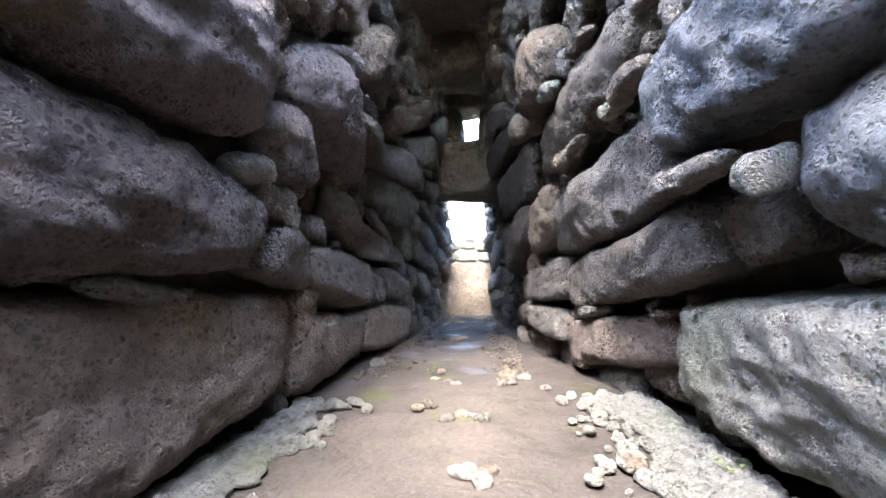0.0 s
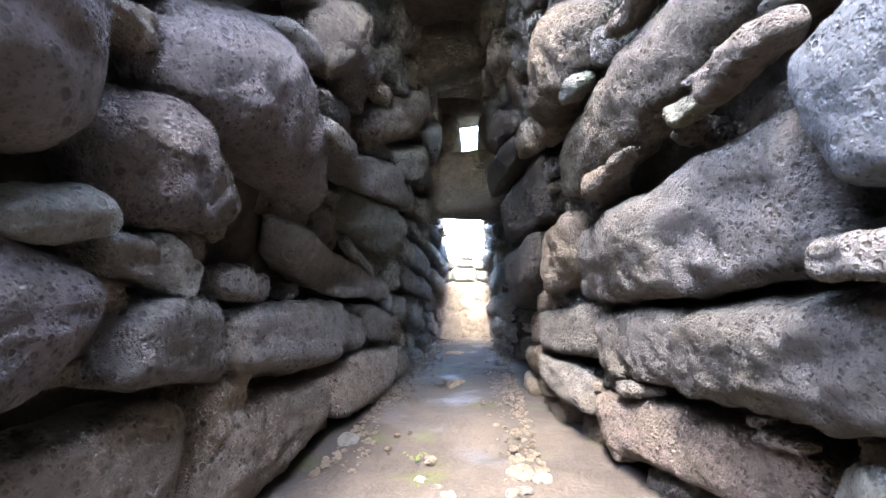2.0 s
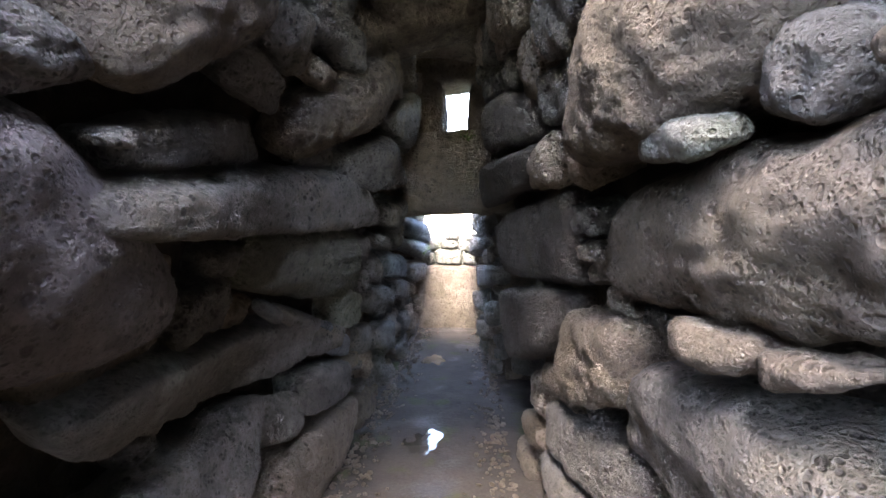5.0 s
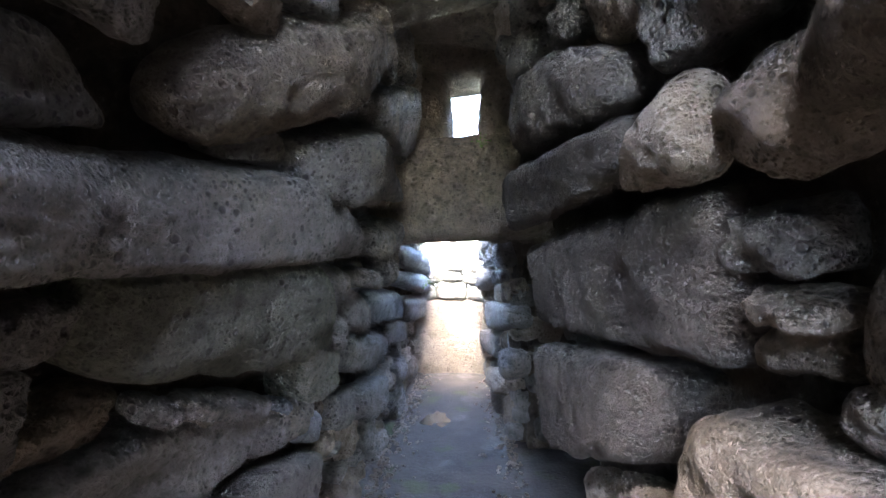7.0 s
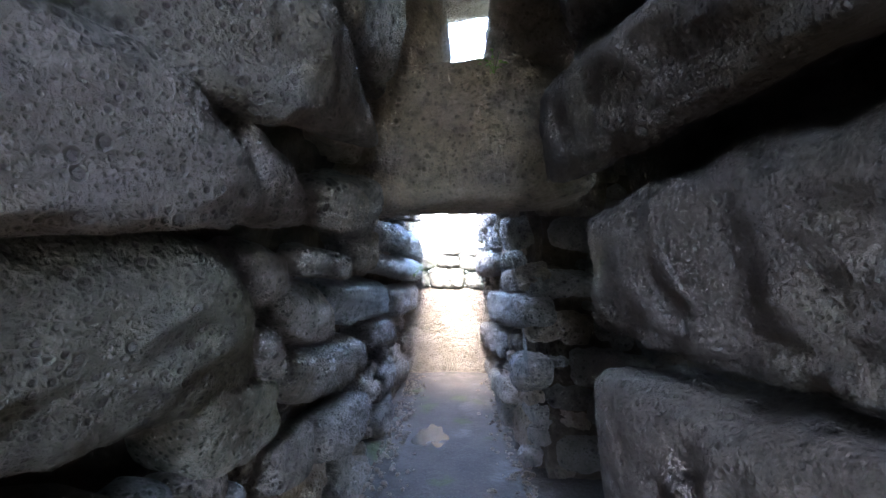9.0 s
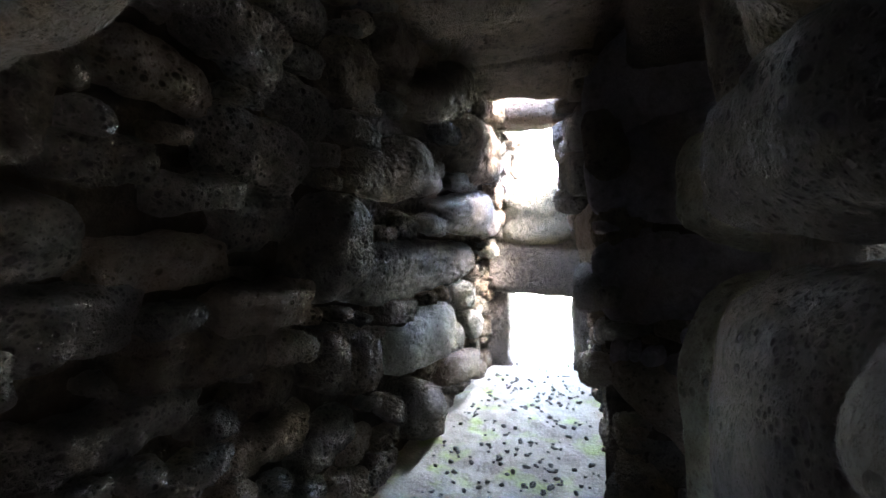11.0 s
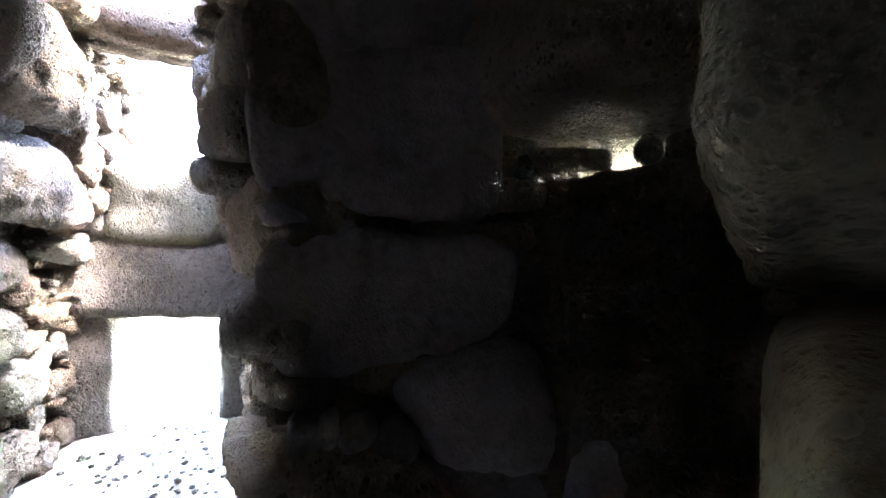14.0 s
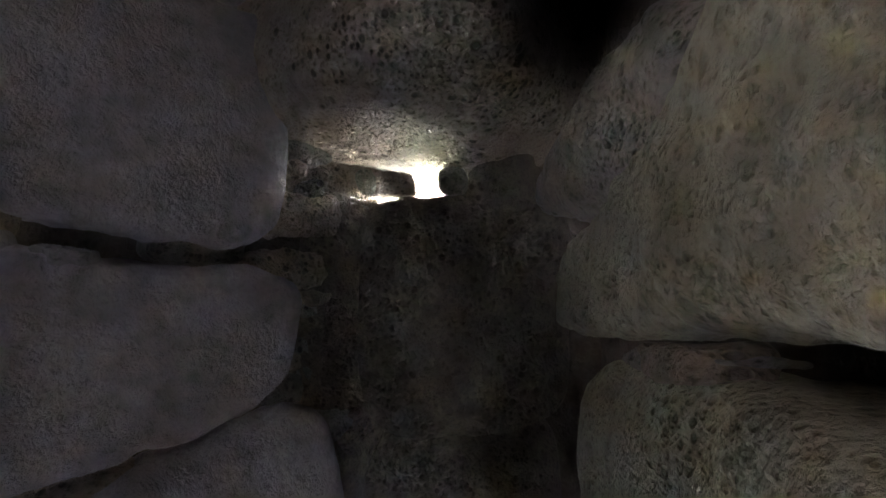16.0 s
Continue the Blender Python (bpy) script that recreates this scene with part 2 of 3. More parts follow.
def put_stone(wall, s, z, length, ha, hb, tilt, shape, tone, out=None, depth=None):
    COUNT[0] += 1
    seed = COUNT[0]
    h = max(ha, hb)
    n = 8 if length < 0.14 else 12 if length < 0.3 else 20 if length < 0.55 else 36
    depth = depth or min(0.4 if wall.name == "wall_side_south" else 0.75, max(0.3 * length, 0.85 * h, 0.12) + 0.05)
    v, f = boulder(length * 1.0, h * 1.03, depth, ha / h, hb / h, 5.0 if shape == "block" else 3.1, 0.9 if shape == "block" else 0.75, seed, n)
    m = Matrix.Translation(wall.point(s, z)) @ wall.turn(s, z)
    flip = -1 if (m.to_3x3() @ Vector((1, 0, 0)))[1 if wall.along == "y" else 0] < 0 else 1
    if flip < 0:
        v = v * np.array((-1, -1, 1))
    m = m @ pose(0, 0, 0, 0, -tilt * flip, 0)
    out = 0.05 + 0.10 * min(h, 0.5) if out is None else out
    v = v + np.array((0, out - depth / 2, 0))
    me = bpy.data.meshes.new("stone")
    me.from_pydata([tuple(p) for p in v], [], f)
    me.materials.append(TONES[tone])
    me.polygons.foreach_set("use_smooth", [True] * len(f))
    ob = new("stone", me)
    ob.matrix_world = m
    ob.parent = wall.ob
    if tone in STONE_LABELS:
        ob["label"] = STONE_LABELS[tone]
    wall.done.append((s, z, length, h, tilt))
    return ob


def lay(wall, a_top, b_top, b_foot, a_foot, shape, tone, out=None):
    """A large stone whose face fills a four-sided patch of the wall; a: the end at the lower place along it, b: the other."""
    COUNT[0] += 1
    seed = COUNT[0]
    q = [Vector(p) for p in (a_top, b_top, b_foot, a_foot)]
    length = ((q[1] + q[2]) - (q[0] + q[3])).length / 2
    high = ((q[0] + q[1]) - (q[2] + q[3])).length / 2
    size = min(length, high)
    n = 10 if length < 0.14 else 14 if length < 0.3 else 24 if length < 0.55 else 38
    depth = min(0.28 if wall.name in ("wall_side_south", "wall_niche", "wall_recess") else 0.6, 0.06 + 0.75 * size)
    out = 0.02 + 0.06 * min(size, 0.5) + (0.09 if wall.name == "wall_side_south" else 0.035) * math.sin(seed * 2.4) if out is None else out
    d, quads = ball(n)
    p = 5.0 if shape == "block" else 3.0
    v = d * ((np.abs(d) ** p).sum(1) ** (-1 / p))[:, None] * np.array((1.05, 1.0, 1.05))
    g, k = 6, np.linspace(-1.1, 1.1, 7)
    at = np.empty((7, 7, 3))
    for i, u in enumerate(k):
        for j, w in enumerate(k):
            top, foot = q[0].lerp(q[1], (u + 1) / 2), q[3].lerp(q[2], (u + 1) / 2)
            c = foot.lerp(top, (w + 1) / 2)
            at[i, j] = wall.point(c[0], c[1])
    fu, fw = ((v[:, c] + 1.1) / 2.2 * g for c in (0, 2))
    i, j = np.clip(fu.astype(int), 0, g - 1), np.clip(fw.astype(int), 0, g - 1)
    ru, rw = (fu - i)[:, None], (fw - j)[:, None]
    base = (1 - ru) * ((1 - rw) * at[i, j] + rw * at[i, j + 1]) + ru * ((1 - rw) * at[i + 1, j] + rw * at[i + 1, j + 1])
    across = Vector(at[6, 3] - at[0, 3]).cross(Vector(at[3, 6] - at[3, 0])).normalized()
    axis = 0 if wall.along == "y" else 1
    if across[axis] * wall.side < 0:
        across = -across
    facing = (across[axis] > 0) == (wall.along == "x")
    base = base + np.array(across)[None, :] * (out - depth / 2 + v[:, 1] * depth / 2)[:, None]
    mid = base.mean(0)
    off = Vector((seed * 7.31, seed * 3.17, seed * 1.73))
    soft = 0.75 if shape == "block" else 1.0
    verts = []
    for row, way in zip(base - mid, d):
        r = Vector(row)
        # broad lumps, knocked-off edges and coarse grain
        broad = noise.noise_vector(r * (1.2 / size) + off) * (0.075 * size * soft)
        chips = noise.noise(r * (4.5 / size) + off) * 0.03 * size + noise.fractal(r * 11 + off, 0.7, 2.1, 3) * 0.014
        verts.append(r + broad + (across * way[1] + Vector((0, 0, way[2]))) * chips)
    me = bpy.data.meshes.new("stone")
    me.from_pydata([tuple(c) for c in verts], [], quads if facing else [f[::-1] for f in quads])
    me.materials.append(TONES[tone])
    me.polygons.foreach_set("use_smooth", [True] * len(quads))
    ob = new("stone", me)
    ob.matrix_world = Matrix.Translation(Vector(mid))
    ob.parent = wall.ob
    if tone in STONE_LABELS:
        ob["label"] = STONE_LABELS[tone]
    c, run = (q[0] + q[1] + q[2] + q[3]) / 4, (q[1] + q[2]) - (q[0] + q[3])
    wall.done.append((c[0], c[1], length, high, math.degrees(math.atan2(run[1], run[0]))))
    return ob


def fill_gaps(wall, s0, s1, z0, z1, sizes, tries, tones, seed, sink=0.11, limit=200):
    """Smaller stones wedged where the larger ones leave room."""
    rng = random.Random(seed)
    made = 0
    for k in range(tries):
        big = sizes[0] + (sizes[1] - sizes[0]) * (1 - k / tries) ** 1.3
        s, z = rng.uniform(s0, s1), rng.uniform(z0, z1)
        length, h = big * rng.uniform(0.9, 1.7), big * rng.uniform(0.55, 0.9)
        free = z + h < wall.crest(s) + 0.1
        for a, b, c, e, tilt in wall.done:
            t = radians(tilt)
            ds, dz = s - a, z - b
            u, w = ds * math.cos(t) + dz * math.sin(t), dz * math.cos(t) - ds * math.sin(t)
            if (abs(u) / (c / 2 + length * 0.40)) ** 2.4 + (abs(w) / (e / 2 + h * 0.40)) ** 2.4 < 1:
                free = False
                break
        if free:
            put_stone(wall, s, z, length, h * rng.uniform(0.75, 1), h * rng.uniform(0.75, 1), rng.uniform(-9, 9), rng.choice(("round", "block", "block")),
                      rng.choice(tones), -sink * rng.random())
            made += 1
            if made >= limit:
                break


# ---- ground and floors ----
def ground_sheet():
    xs = np.array([-900, -60, -20, -8, -4, -2.2, 3.0, 8, 14, 30, 90, 900.0])
    ys = np.array([-900, -60, -20, -8, -4, -2.6, 3, 8, 10.2, 14, 24, 90, 900.0])
    verts = [(x, y, -0.42) for x in xs for y in ys]
    w = len(ys)
    faces = [(i * w + j, (i + 1) * w + j, (i + 1) * w + j + 1, i * w + j + 1) for i in range(len(xs) - 1) for j in range(len(ys) - 1)]
    return tagged(link_mesh("ground", verts, faces, SOIL_OUT, smooth=False), "dry sunlit earth with grass around the ruin", "ground", kind="structure")


def floor_sheet(name, x0, x1, y0, y1, level, material, label, bump=0.03):
    nx, ny = int((x1 - x0) / 0.045), int((y1 - y0) / 0.045)
    verts, faces = [], []
    for i in range(nx + 1):
        for j in range(ny + 1):
            x, y = x0 + (x1 - x0) * i / nx, y0 + (y1 - y0) * j / ny
            p = Vector((x, y, 0))
            z = level(x, y) + noise.noise(p * 1.9) * bump + noise.noise(p * 7) * bump * 0.35 + noise.noise(p * 23) * bump * 0.22
            verts.append((x, y, z))
    w = ny + 1
    for i in range(nx):
        for j in range(ny):
            a = i * w + j
            faces.append((a, a + w, a + w + 1, a + 1))
    k = len(verts)
    verts += [(x0, y0, -0.9), (x1, y0, -0.9), (x1, y1, -0.9), (x0, y1, -0.9)]
    faces.append((k, k + 3, k + 2, k + 1))
    faces.append(tuple(i * w for i in range(nx + 1)) + (k + 1, k))
    faces.append(tuple(nx * w + j for j in range(ny + 1)) + (k + 2, k + 1))
    faces.append(tuple(i * w + ny for i in range(nx, -1, -1)) + (k + 3, k + 2))
    faces.append(tuple(j for j in range(ny, -1, -1)) + (k, k + 3))
    return tagged(link_mesh(name, verts, faces, material), label, "floor", kind="structure")


def step_level(x, y):
    t = min(1, max(0, (y - 0.45) / 0.2))
    return -0.34 + 0.34 * t * t * (3 - 2 * t)


ground_sheet()
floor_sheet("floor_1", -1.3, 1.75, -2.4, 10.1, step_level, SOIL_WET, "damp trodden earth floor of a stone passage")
floor_sheet("floor_2", 1.75, 8.6, 3.0, 7.6, lambda x, y: 0.0, SOIL_DRY, "pale stony earth floor of a side passage", 0.035)

# ---- walls ----
left = Wall("wall_left", "y", 1, [
    (0.6, ((0, -0.50), (0.5, -0.50), (0.87, -0.42), (1.4, -0.34), (2.4, -0.2), (3.5, 0.0))),
    (1.7, ((0, -0.50), (0.5, -0.47), (0.87, -0.38), (1.0, -0.40), (1.4, -0.29), (2.4, -0.15), (3.5, 0.05))),
    (2.8, ((0, -0.53), (0.6, -0.52), (1.0, -0.57), (1.2, -0.44), (1.67, -0.30), (2.4, -0.24), (3.5, 0.0))),
    (3.8, ((0, -0.54), (0.5, -0.55), (1.0, -0.74), (1.3, -0.58), (1.6, -0.5), (2.05, -0.48), (2.4, -0.25), (3.5, -0.05))),
    (4.65, ((0, -0.52), (0.3, -0.53), (1.08, -0.52), (1.5, -0.34), (1.7, -0.30), (2.25, -0.13), (2.85, -0.03), (3.5, 0.0))),
    (5.6, ((0, -0.45), (0.9, -0.46), (1.3, -0.38), (1.9, -0.2), (2.75, -0.03), (3.5, 0.0))),
    (9.4, ((0, -0.42), (0.8, -0.42), (1.3, -0.36), (1.9, -0.25), (3.5, -0.1)))], -1.7, 9.9, "dry-stone wall of large worn basalt boulders")
right = Wall("wall_right", "y", -1, [
    (0.8, ((0, 1.34), (0.5, 1.28), (0.8, 1.2), (1.33, 1.12), (2.4, 0.95), (3.5, 0.6))),
    (2.0, ((0, 1.32), (0.5, 1.27), (0.77, 1.18), (1.33, 1.10), (1.9, 0.98), (2.4, 0.85), (3.5, 0.5))),
    (3.3, ((0, 1.04), (0.27, 1.04), (0.45, 1.10), (0.8, 1.09), (1.15, 0.97), (1.5, 0.92), (1.87, 0.83), (2.6, 0.62), (3.5, 0.42))),
    (4.1, ((0, 0.86), (0.5, 0.88), (1.36, 0.88), (1.87, 0.76), (2.07, 0.63), (3.0, 0.42), (3.5, 0.38))),
    (4.9, ((0, 0.76), (0.8, 0.77), (1.24, 0.73), (1.72, 0.59), (2.3, 0.48), (3.0, 0.38), (3.5, 0.35))),
    (9.4, ((0, 0.47), (0.8, 0.47), (1.6, 0.43), (2.3, 0.38), (3.5, 0.35)))], -1.7, 5.0, "dry-stone wall of large worn basalt boulders")
right_end = Wall("wall_right_end", "y", -1, right.face, 6.75, 9.9, "dry-stone wall of small grey stones")
far_left = Wall("wall_side_north", "x", -1, [
    (0, ((0, 6.66), (1, 6.6), (1.66, 6.5), (2.43, 6.33), (3, 6.16), (3.6, 6.1))),
    (8, ((0, 6.62), (1, 6.58), (1.66, 6.5), (2.43, 6.33), (3, 6.16), (3.6, 6.1)))], 0.8, 7.3, "dark dry-stone wall of rounded basalt blocks")
far_right = Wall("wall_side_south", "x", 1, [
    (3.45, ((0, 5.22), (0.4, 5.22), (1.4, 5.26), (1.8, 5.26), (2.4, 5.34), (2.8, 5.45), (3.5, 5.45))),
    (4.7, ((0, 5.26), (0.4, 5.28), (1.4, 5.36), (1.8, 5.42), (2.2, 5.52), (2.62, 5.62), (3.5, 5.66))),
    (8, ((0, 5.30), (0.4, 5.32), (1.4, 5.42), (1.8, 5.48), (2.2, 5.58), (2.62, 5.64), (3.5, 5.68)))], 3.55, 7.3, "dry-stone wall of large basalt blocks")
recess = Wall("wall_recess", "y", 1, [
    (3.2, ((0, 2.93), (3.5, 2.93))), (3.9, ((0, 2.57), (3.5, 2.58))), (4.44, ((0, 2.25), (3.5, 2.25))), (4.85, ((0, 2.07), (3.5, 2.07))), (5.05, ((0, 1.97), (3.5, 1.97)))],
    3.3, 4.9, "porous basalt wall of a dark recess")
niche = Wall("wall_niche", "y", -1, [
    (3.7, ((0, 3.18), (1.0, 3.2), (3.5, 3.25))), (4.16, ((0, 3.28), (1.0, 3.30), (3.5, 3.36))), (5.24, ((0, 3.46), (1.0, 3.50), (1.64, 3.53), (3.5, 3.56)))],
    3.8, 5.2, "smooth dark wall of large blocks beside the recess")
rear = Wall("wall_recess_rear", "x", 1, [
    (2.38, ((0, 3.50), (3.5, 3.44))), (2.78, ((0, 3.70), (3.5, 3.64))), (3.38, ((0, 4.14), (3.5, 4.08)))], 2.45, 3.6, "dark rear wall of the recess with a slit open to daylight")
left.backing(3.5, low=((-1.5, 1.15, 2.3), (7.2, 9.8, 2.2)))
right.backing(3.5, behind=0.15)
right_end.backing(2.4)
far_left.backing(3.6, behind=0.5)
far_right.backing(3.6, behind=0.3, low=((5.2, 7.4, 2.85),))
recess.backing(3.4, behind=0.25)
niche.backing(3.4, behind=0.25)
rear.backing(1.95, behind=0.3)

# ---- face stones ----
lay(left, (0.53, 1.08), (1.72, 1.02), (1.63, 0.67), (0.6, 0.66), 'round', 'purple')
lay(left, (0.61, 0.62), (2.21, 0.59), (2.1, 0.12), (0.66, 0.03), 'block', 'tan')
lay(left, (0.53, 1.45), (1.5, 1.74), (1.68, 1.17), (0.58, 1.1), 'round', 'purple')
lay(left, (0.99, 0.67), (1.24, 0.65), (1.25, 0.59), (1, 0.62), 'round', 'grey')
lay(left, (1.25, 0.64), (1.35, 0.64), (1.36, 0.59), (1.27, 0.59), 'round', 'grey')
lay(left, (0.5, 1.28), (0.88, 1.4), (0.94, 1.19), (0.53, 1.09), 'round', 'brown')
lay(left, (1.61, 1.31), (1.94, 1.47), (2.38, 1.15), (1.78, 1.06), 'round', 'purple')
lay(left, (1.75, 1.69), (2.36, 1.98), (3.44, 1.32), (1.84, 1.37), 'round', 'purple')
lay(left, (1.43, 1.09), (1.64, 1.16), (1.73, 1.06), (1.45, 1.01), 'round', 'pale')
lay(left, (1.7, 1.06), (2.02, 1.07), (2.02, 0.91), (1.74, 0.98), 'block', 'lichen')
lay(left, (2.19, 1.02), (2.43, 1.04), (2.49, 0.88), (2.21, 0.92), 'round', 'grey')
lay(left, (2.44, 1.03), (2.8, 0.99), (2.71, 0.88), (2.46, 0.88), 'round', 'purple')
lay(left, (1.82, 0.89), (2.2, 0.93), (2.31, 0.62), (1.76, 0.69), 'block', 'grey')
lay(left, (2.27, 0.87), (3.98, 0.87), (3.67, 0.46), (2.32, 0.62), 'block', 'grey')
lay(left, (2.22, 0.51), (3.56, 0.39), (3.55, 0.11), (2.23, 0.03), 'block', 'tan')
lay(left, (3.57, 0.44), (5.21, 0.39), (4.98, -0.07), (3.57, 0.11), 'block', 'tan')
lay(left, (2.65, 1.27), (4.6, 1.13), (4.34, 0.85), (2.89, 1.05), 'block', 'lichen')
lay(left, (3.67, 1.67), (4.66, 1.69), (5.14, 1.13), (3.72, 1.38), 'block', 'moss')
lay(left, (2.61, 1.74), (4.35, 2.03), (4.78, 1.7), (2.62, 1.64), 'block', 'grey')
lay(left, (2.72, 1.89), (3.43, 2.11), (3.64, 1.97), (2.75, 1.79), 'block', 'grey')
lay(left, (2.63, 1.86), (2.71, 1.89), (2.72, 1.84), (2.64, 1.83), 'round', 'grey')
lay(left, (4.25, 2.11), (4.82, 2.32), (5.59, 2.11), (4.35, 1.93), 'block', 'grey')
lay(left, (3.93, 2.03), (4.17, 2.15), (4.27, 2.04), (3.95, 1.99), 'round', 'grey')
lay(left, (3.68, 2.17), (4.64, 2.85), (4.63, 2.4), (3.89, 1.97), 'round', 'brown')
lay(left, (4.61, 2.43), (5.74, 2.95), (5.7, 2.41), (4.86, 2.34), 'block', 'grey')
lay(left, (4.55, 1.94), (4.73, 1.95), (5.14, 1.72), (4.72, 1.69), 'round', 'grey')
lay(left, (5.02, 1.88), (5.51, 1.93), (5.66, 1.78), (5.18, 1.7), 'round', 'grey')
lay(left, (4.75, 1.66), (5.03, 1.63), (5.14, 1.48), (4.84, 1.46), 'round', 'grey')
lay(left, (5.06, 1.65), (5.25, 1.66), (5.37, 1.54), (5.13, 1.55), 'round', 'grey')
lay(left, (5.32, 1.62), (5.6, 1.63), (5.78, 1.5), (5.41, 1.52), 'round', 'grey')
lay(left, (4.97, 1.53), (5.5, 1.49), (5.89, 1.1), (5.26, 1.27), 'round', 'grey')
lay(left, (4.82, 1.45), (5.01, 1.4), (5.15, 1.2), (4.95, 1.25), 'round', 'grey')
lay(left, (5.58, 1.49), (7.13, 1.36), (7.46, 1.07), (5.81, 1.25), 'block', 'blue')
lay(left, (5.13, 1.25), (6.39, 1.07), (6.67, 0.85), (5.44, 0.96), 'block', 'grey')
lay(left, (5.92, 1.78), (7.42, 1.83), (7.85, 1.6), (6.17, 1.66), 'round', 'blue')
lay(left, (7.63, 1.79), (9.41, 1.81), (10.05, 1.47), (8.15, 1.51), 'round', 'blue')
lay(left, (6.14, 1.62), (9.93, 1.45), (10.05, 1.15), (6.4, 1.49), 'round', 'blue')
lay(left, (4.66, 1.31), (5.18, 1.2), (5.28, 0.93), (4.82, 0.97), 'block', 'moss')
lay(left, (5.22, 0.91), (5.65, 0.85), (5.63, 0.59), (5.22, 0.7), 'block', 'grey')
lay(left, (5.68, 0.82), (6.5, 0.7), (6.48, 0.41), (5.67, 0.6), 'block', 'grey')
lay(left, (6.58, 1.15), (7.77, 1), (7.89, 0.75), (6.74, 0.91), 'block', 'grey')
lay(left, (7.21, 1.3), (9.54, 1.15), (9.5, 0.84), (7.62, 1), 'block', 'grey')
lay(left, (5.35, 1.91), (5.68, 1.98), (5.92, 1.78), (5.56, 1.68), 'block', 'grey')
lay(left, (5.74, 1.71), (6.15, 1.76), (6.43, 1.51), (6.02, 1.48), 'block', 'grey')
lay(left, (3.97, 1.29), (4.43, 1.14), (4.49, 1.05), (4.02, 1.2), 'round', 'grey')
lay(left, (4.35, 1), (4.68, 1.09), (4.83, 0.94), (4.45, 0.9), 'round', 'blue')
lay(left, (4.83, 0.96), (5.07, 0.87), (5.07, 0.7), (4.77, 0.84), 'round', 'blue')
lay(left, (3.8, 1.35), (4.01, 1.26), (4.01, 1.19), (3.81, 1.28), 'round', 'grey')
lay(left, (3.58, 0.92), (4.39, 0.7), (4.29, 0.46), (3.56, 0.73), 'block', 'lichen')
lay(left, (4.29, 0.84), (5.02, 0.71), (4.96, 0.44), (4.3, 0.56), 'block', 'grey')
lay(left, (4.4, 1.05), (4.94, 1.01), (5.02, 0.82), (4.42, 0.88), 'round', 'grey')
lay(left, (2.2, 1.91), (2.45, 2.06), (2.7, 1.98), (2.4, 1.86), 'round', 'grey')
lay(left, (2.52, 2.22), (3.15, 2.63), (3.36, 2.35), (2.64, 1.9), 'round', 'brown')
lay(left, (2.32, 1.93), (2.54, 2.05), (2.65, 1.95), (2.33, 1.81), 'round', 'purple')
lay(left, (1.88, 1.11), (2.12, 1), (2.03, 0.89), (1.9, 0.95), 'round', 'pale')
lay(right, (0.75, 0.58), (1.93, 0.54), (2.02, 0.17), (0.86, 0.09), 'block', 'pale')
lay(right, (2.07, 0.5), (3.42, 0.36), (3.33, 0.06), (2.08, 0.27), 'block', 'pink')
lay(right, (1.51, 0.92), (2.44, 0.82), (2.58, 0.53), (1.61, 0.63), 'block', 'grey')
lay(right, (2.42, 0.84), (3.36, 0.78), (3.38, 0.45), (2.6, 0.53), 'block', 'grey')
lay(right, (1.74, 1.34), (3.35, 1.23), (3.5, 0.82), (1.79, 0.93), 'block', 'grey')
lay(right, (0.8, 1.44), (1.73, 1.39), (1.65, 1.08), (0.85, 1.06), 'block', 'blue')
lay(right, (0.67, 1.04), (1.11, 1.03), (1.2, 0.73), (0.8, 0.59), 'round', 'blue')
lay(right, (1.24, 1), (1.72, 1.03), (1.74, 0.93), (1.31, 0.94), 'round', 'grey', 0.1)
lay(right, (1.11, 0.95), (1.22, 0.94), (1.24, 0.89), (1.15, 0.84), 'block', 'pale', 0.08)
lay(right, (1.75, 1.83), (3.39, 1.8), (3.54, 1.37), (1.79, 1.57), 'round', 'tan')
lay(right, (1.7, 1.5), (2.03, 1.51), (2.02, 1.41), (1.69, 1.43), 'round', 'tan')
lay(right, (2.04, 1.48), (2.23, 1.51), (2.23, 1.43), (2.03, 1.44), 'block', 'yellow')
lay(right, (2.02, 1.54), (2.09, 1.53), (2.08, 1.49), (2.03, 1.48), 'round', 'grey')
lay(right, (2.43, 2.07), (2.94, 2.36), (3.58, 1.88), (2.65, 1.88), 'round', 'brown')
lay(right, (2.43, 1.94), (2.6, 2.02), (2.64, 1.86), (2.52, 1.81), 'round', 'grey')
lay(right, (2.68, 1.9), (2.94, 1.93), (2.94, 1.84), (2.67, 1.82), 'round', 'pale')
lay(right, (2.12, 1.89), (2.43, 1.93), (2.41, 1.85), (2.12, 1.84), 'round', 'brown')
# blocks in the dark tone: the shade here is painted into their colour
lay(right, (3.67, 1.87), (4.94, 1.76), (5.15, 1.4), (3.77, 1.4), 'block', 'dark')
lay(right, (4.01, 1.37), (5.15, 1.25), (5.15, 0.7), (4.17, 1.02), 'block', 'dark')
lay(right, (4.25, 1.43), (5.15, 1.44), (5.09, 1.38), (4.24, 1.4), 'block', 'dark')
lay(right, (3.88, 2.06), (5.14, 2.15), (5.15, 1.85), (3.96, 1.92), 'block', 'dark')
lay(right, (3.59, 2.07), (3.87, 1.99), (3.97, 1.9), (3.65, 1.85), 'round', 'tan')
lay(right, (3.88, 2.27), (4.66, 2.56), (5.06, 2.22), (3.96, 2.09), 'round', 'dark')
lay(right, (3.22, 1.37), (3.94, 1.3), (3.98, 0.89), (3.42, 1.01), 'block', 'brown')
lay(right, (3.3, 0.87), (4.28, 0.73), (4.27, 0.47), (3.36, 0.53), 'block', 'grey')
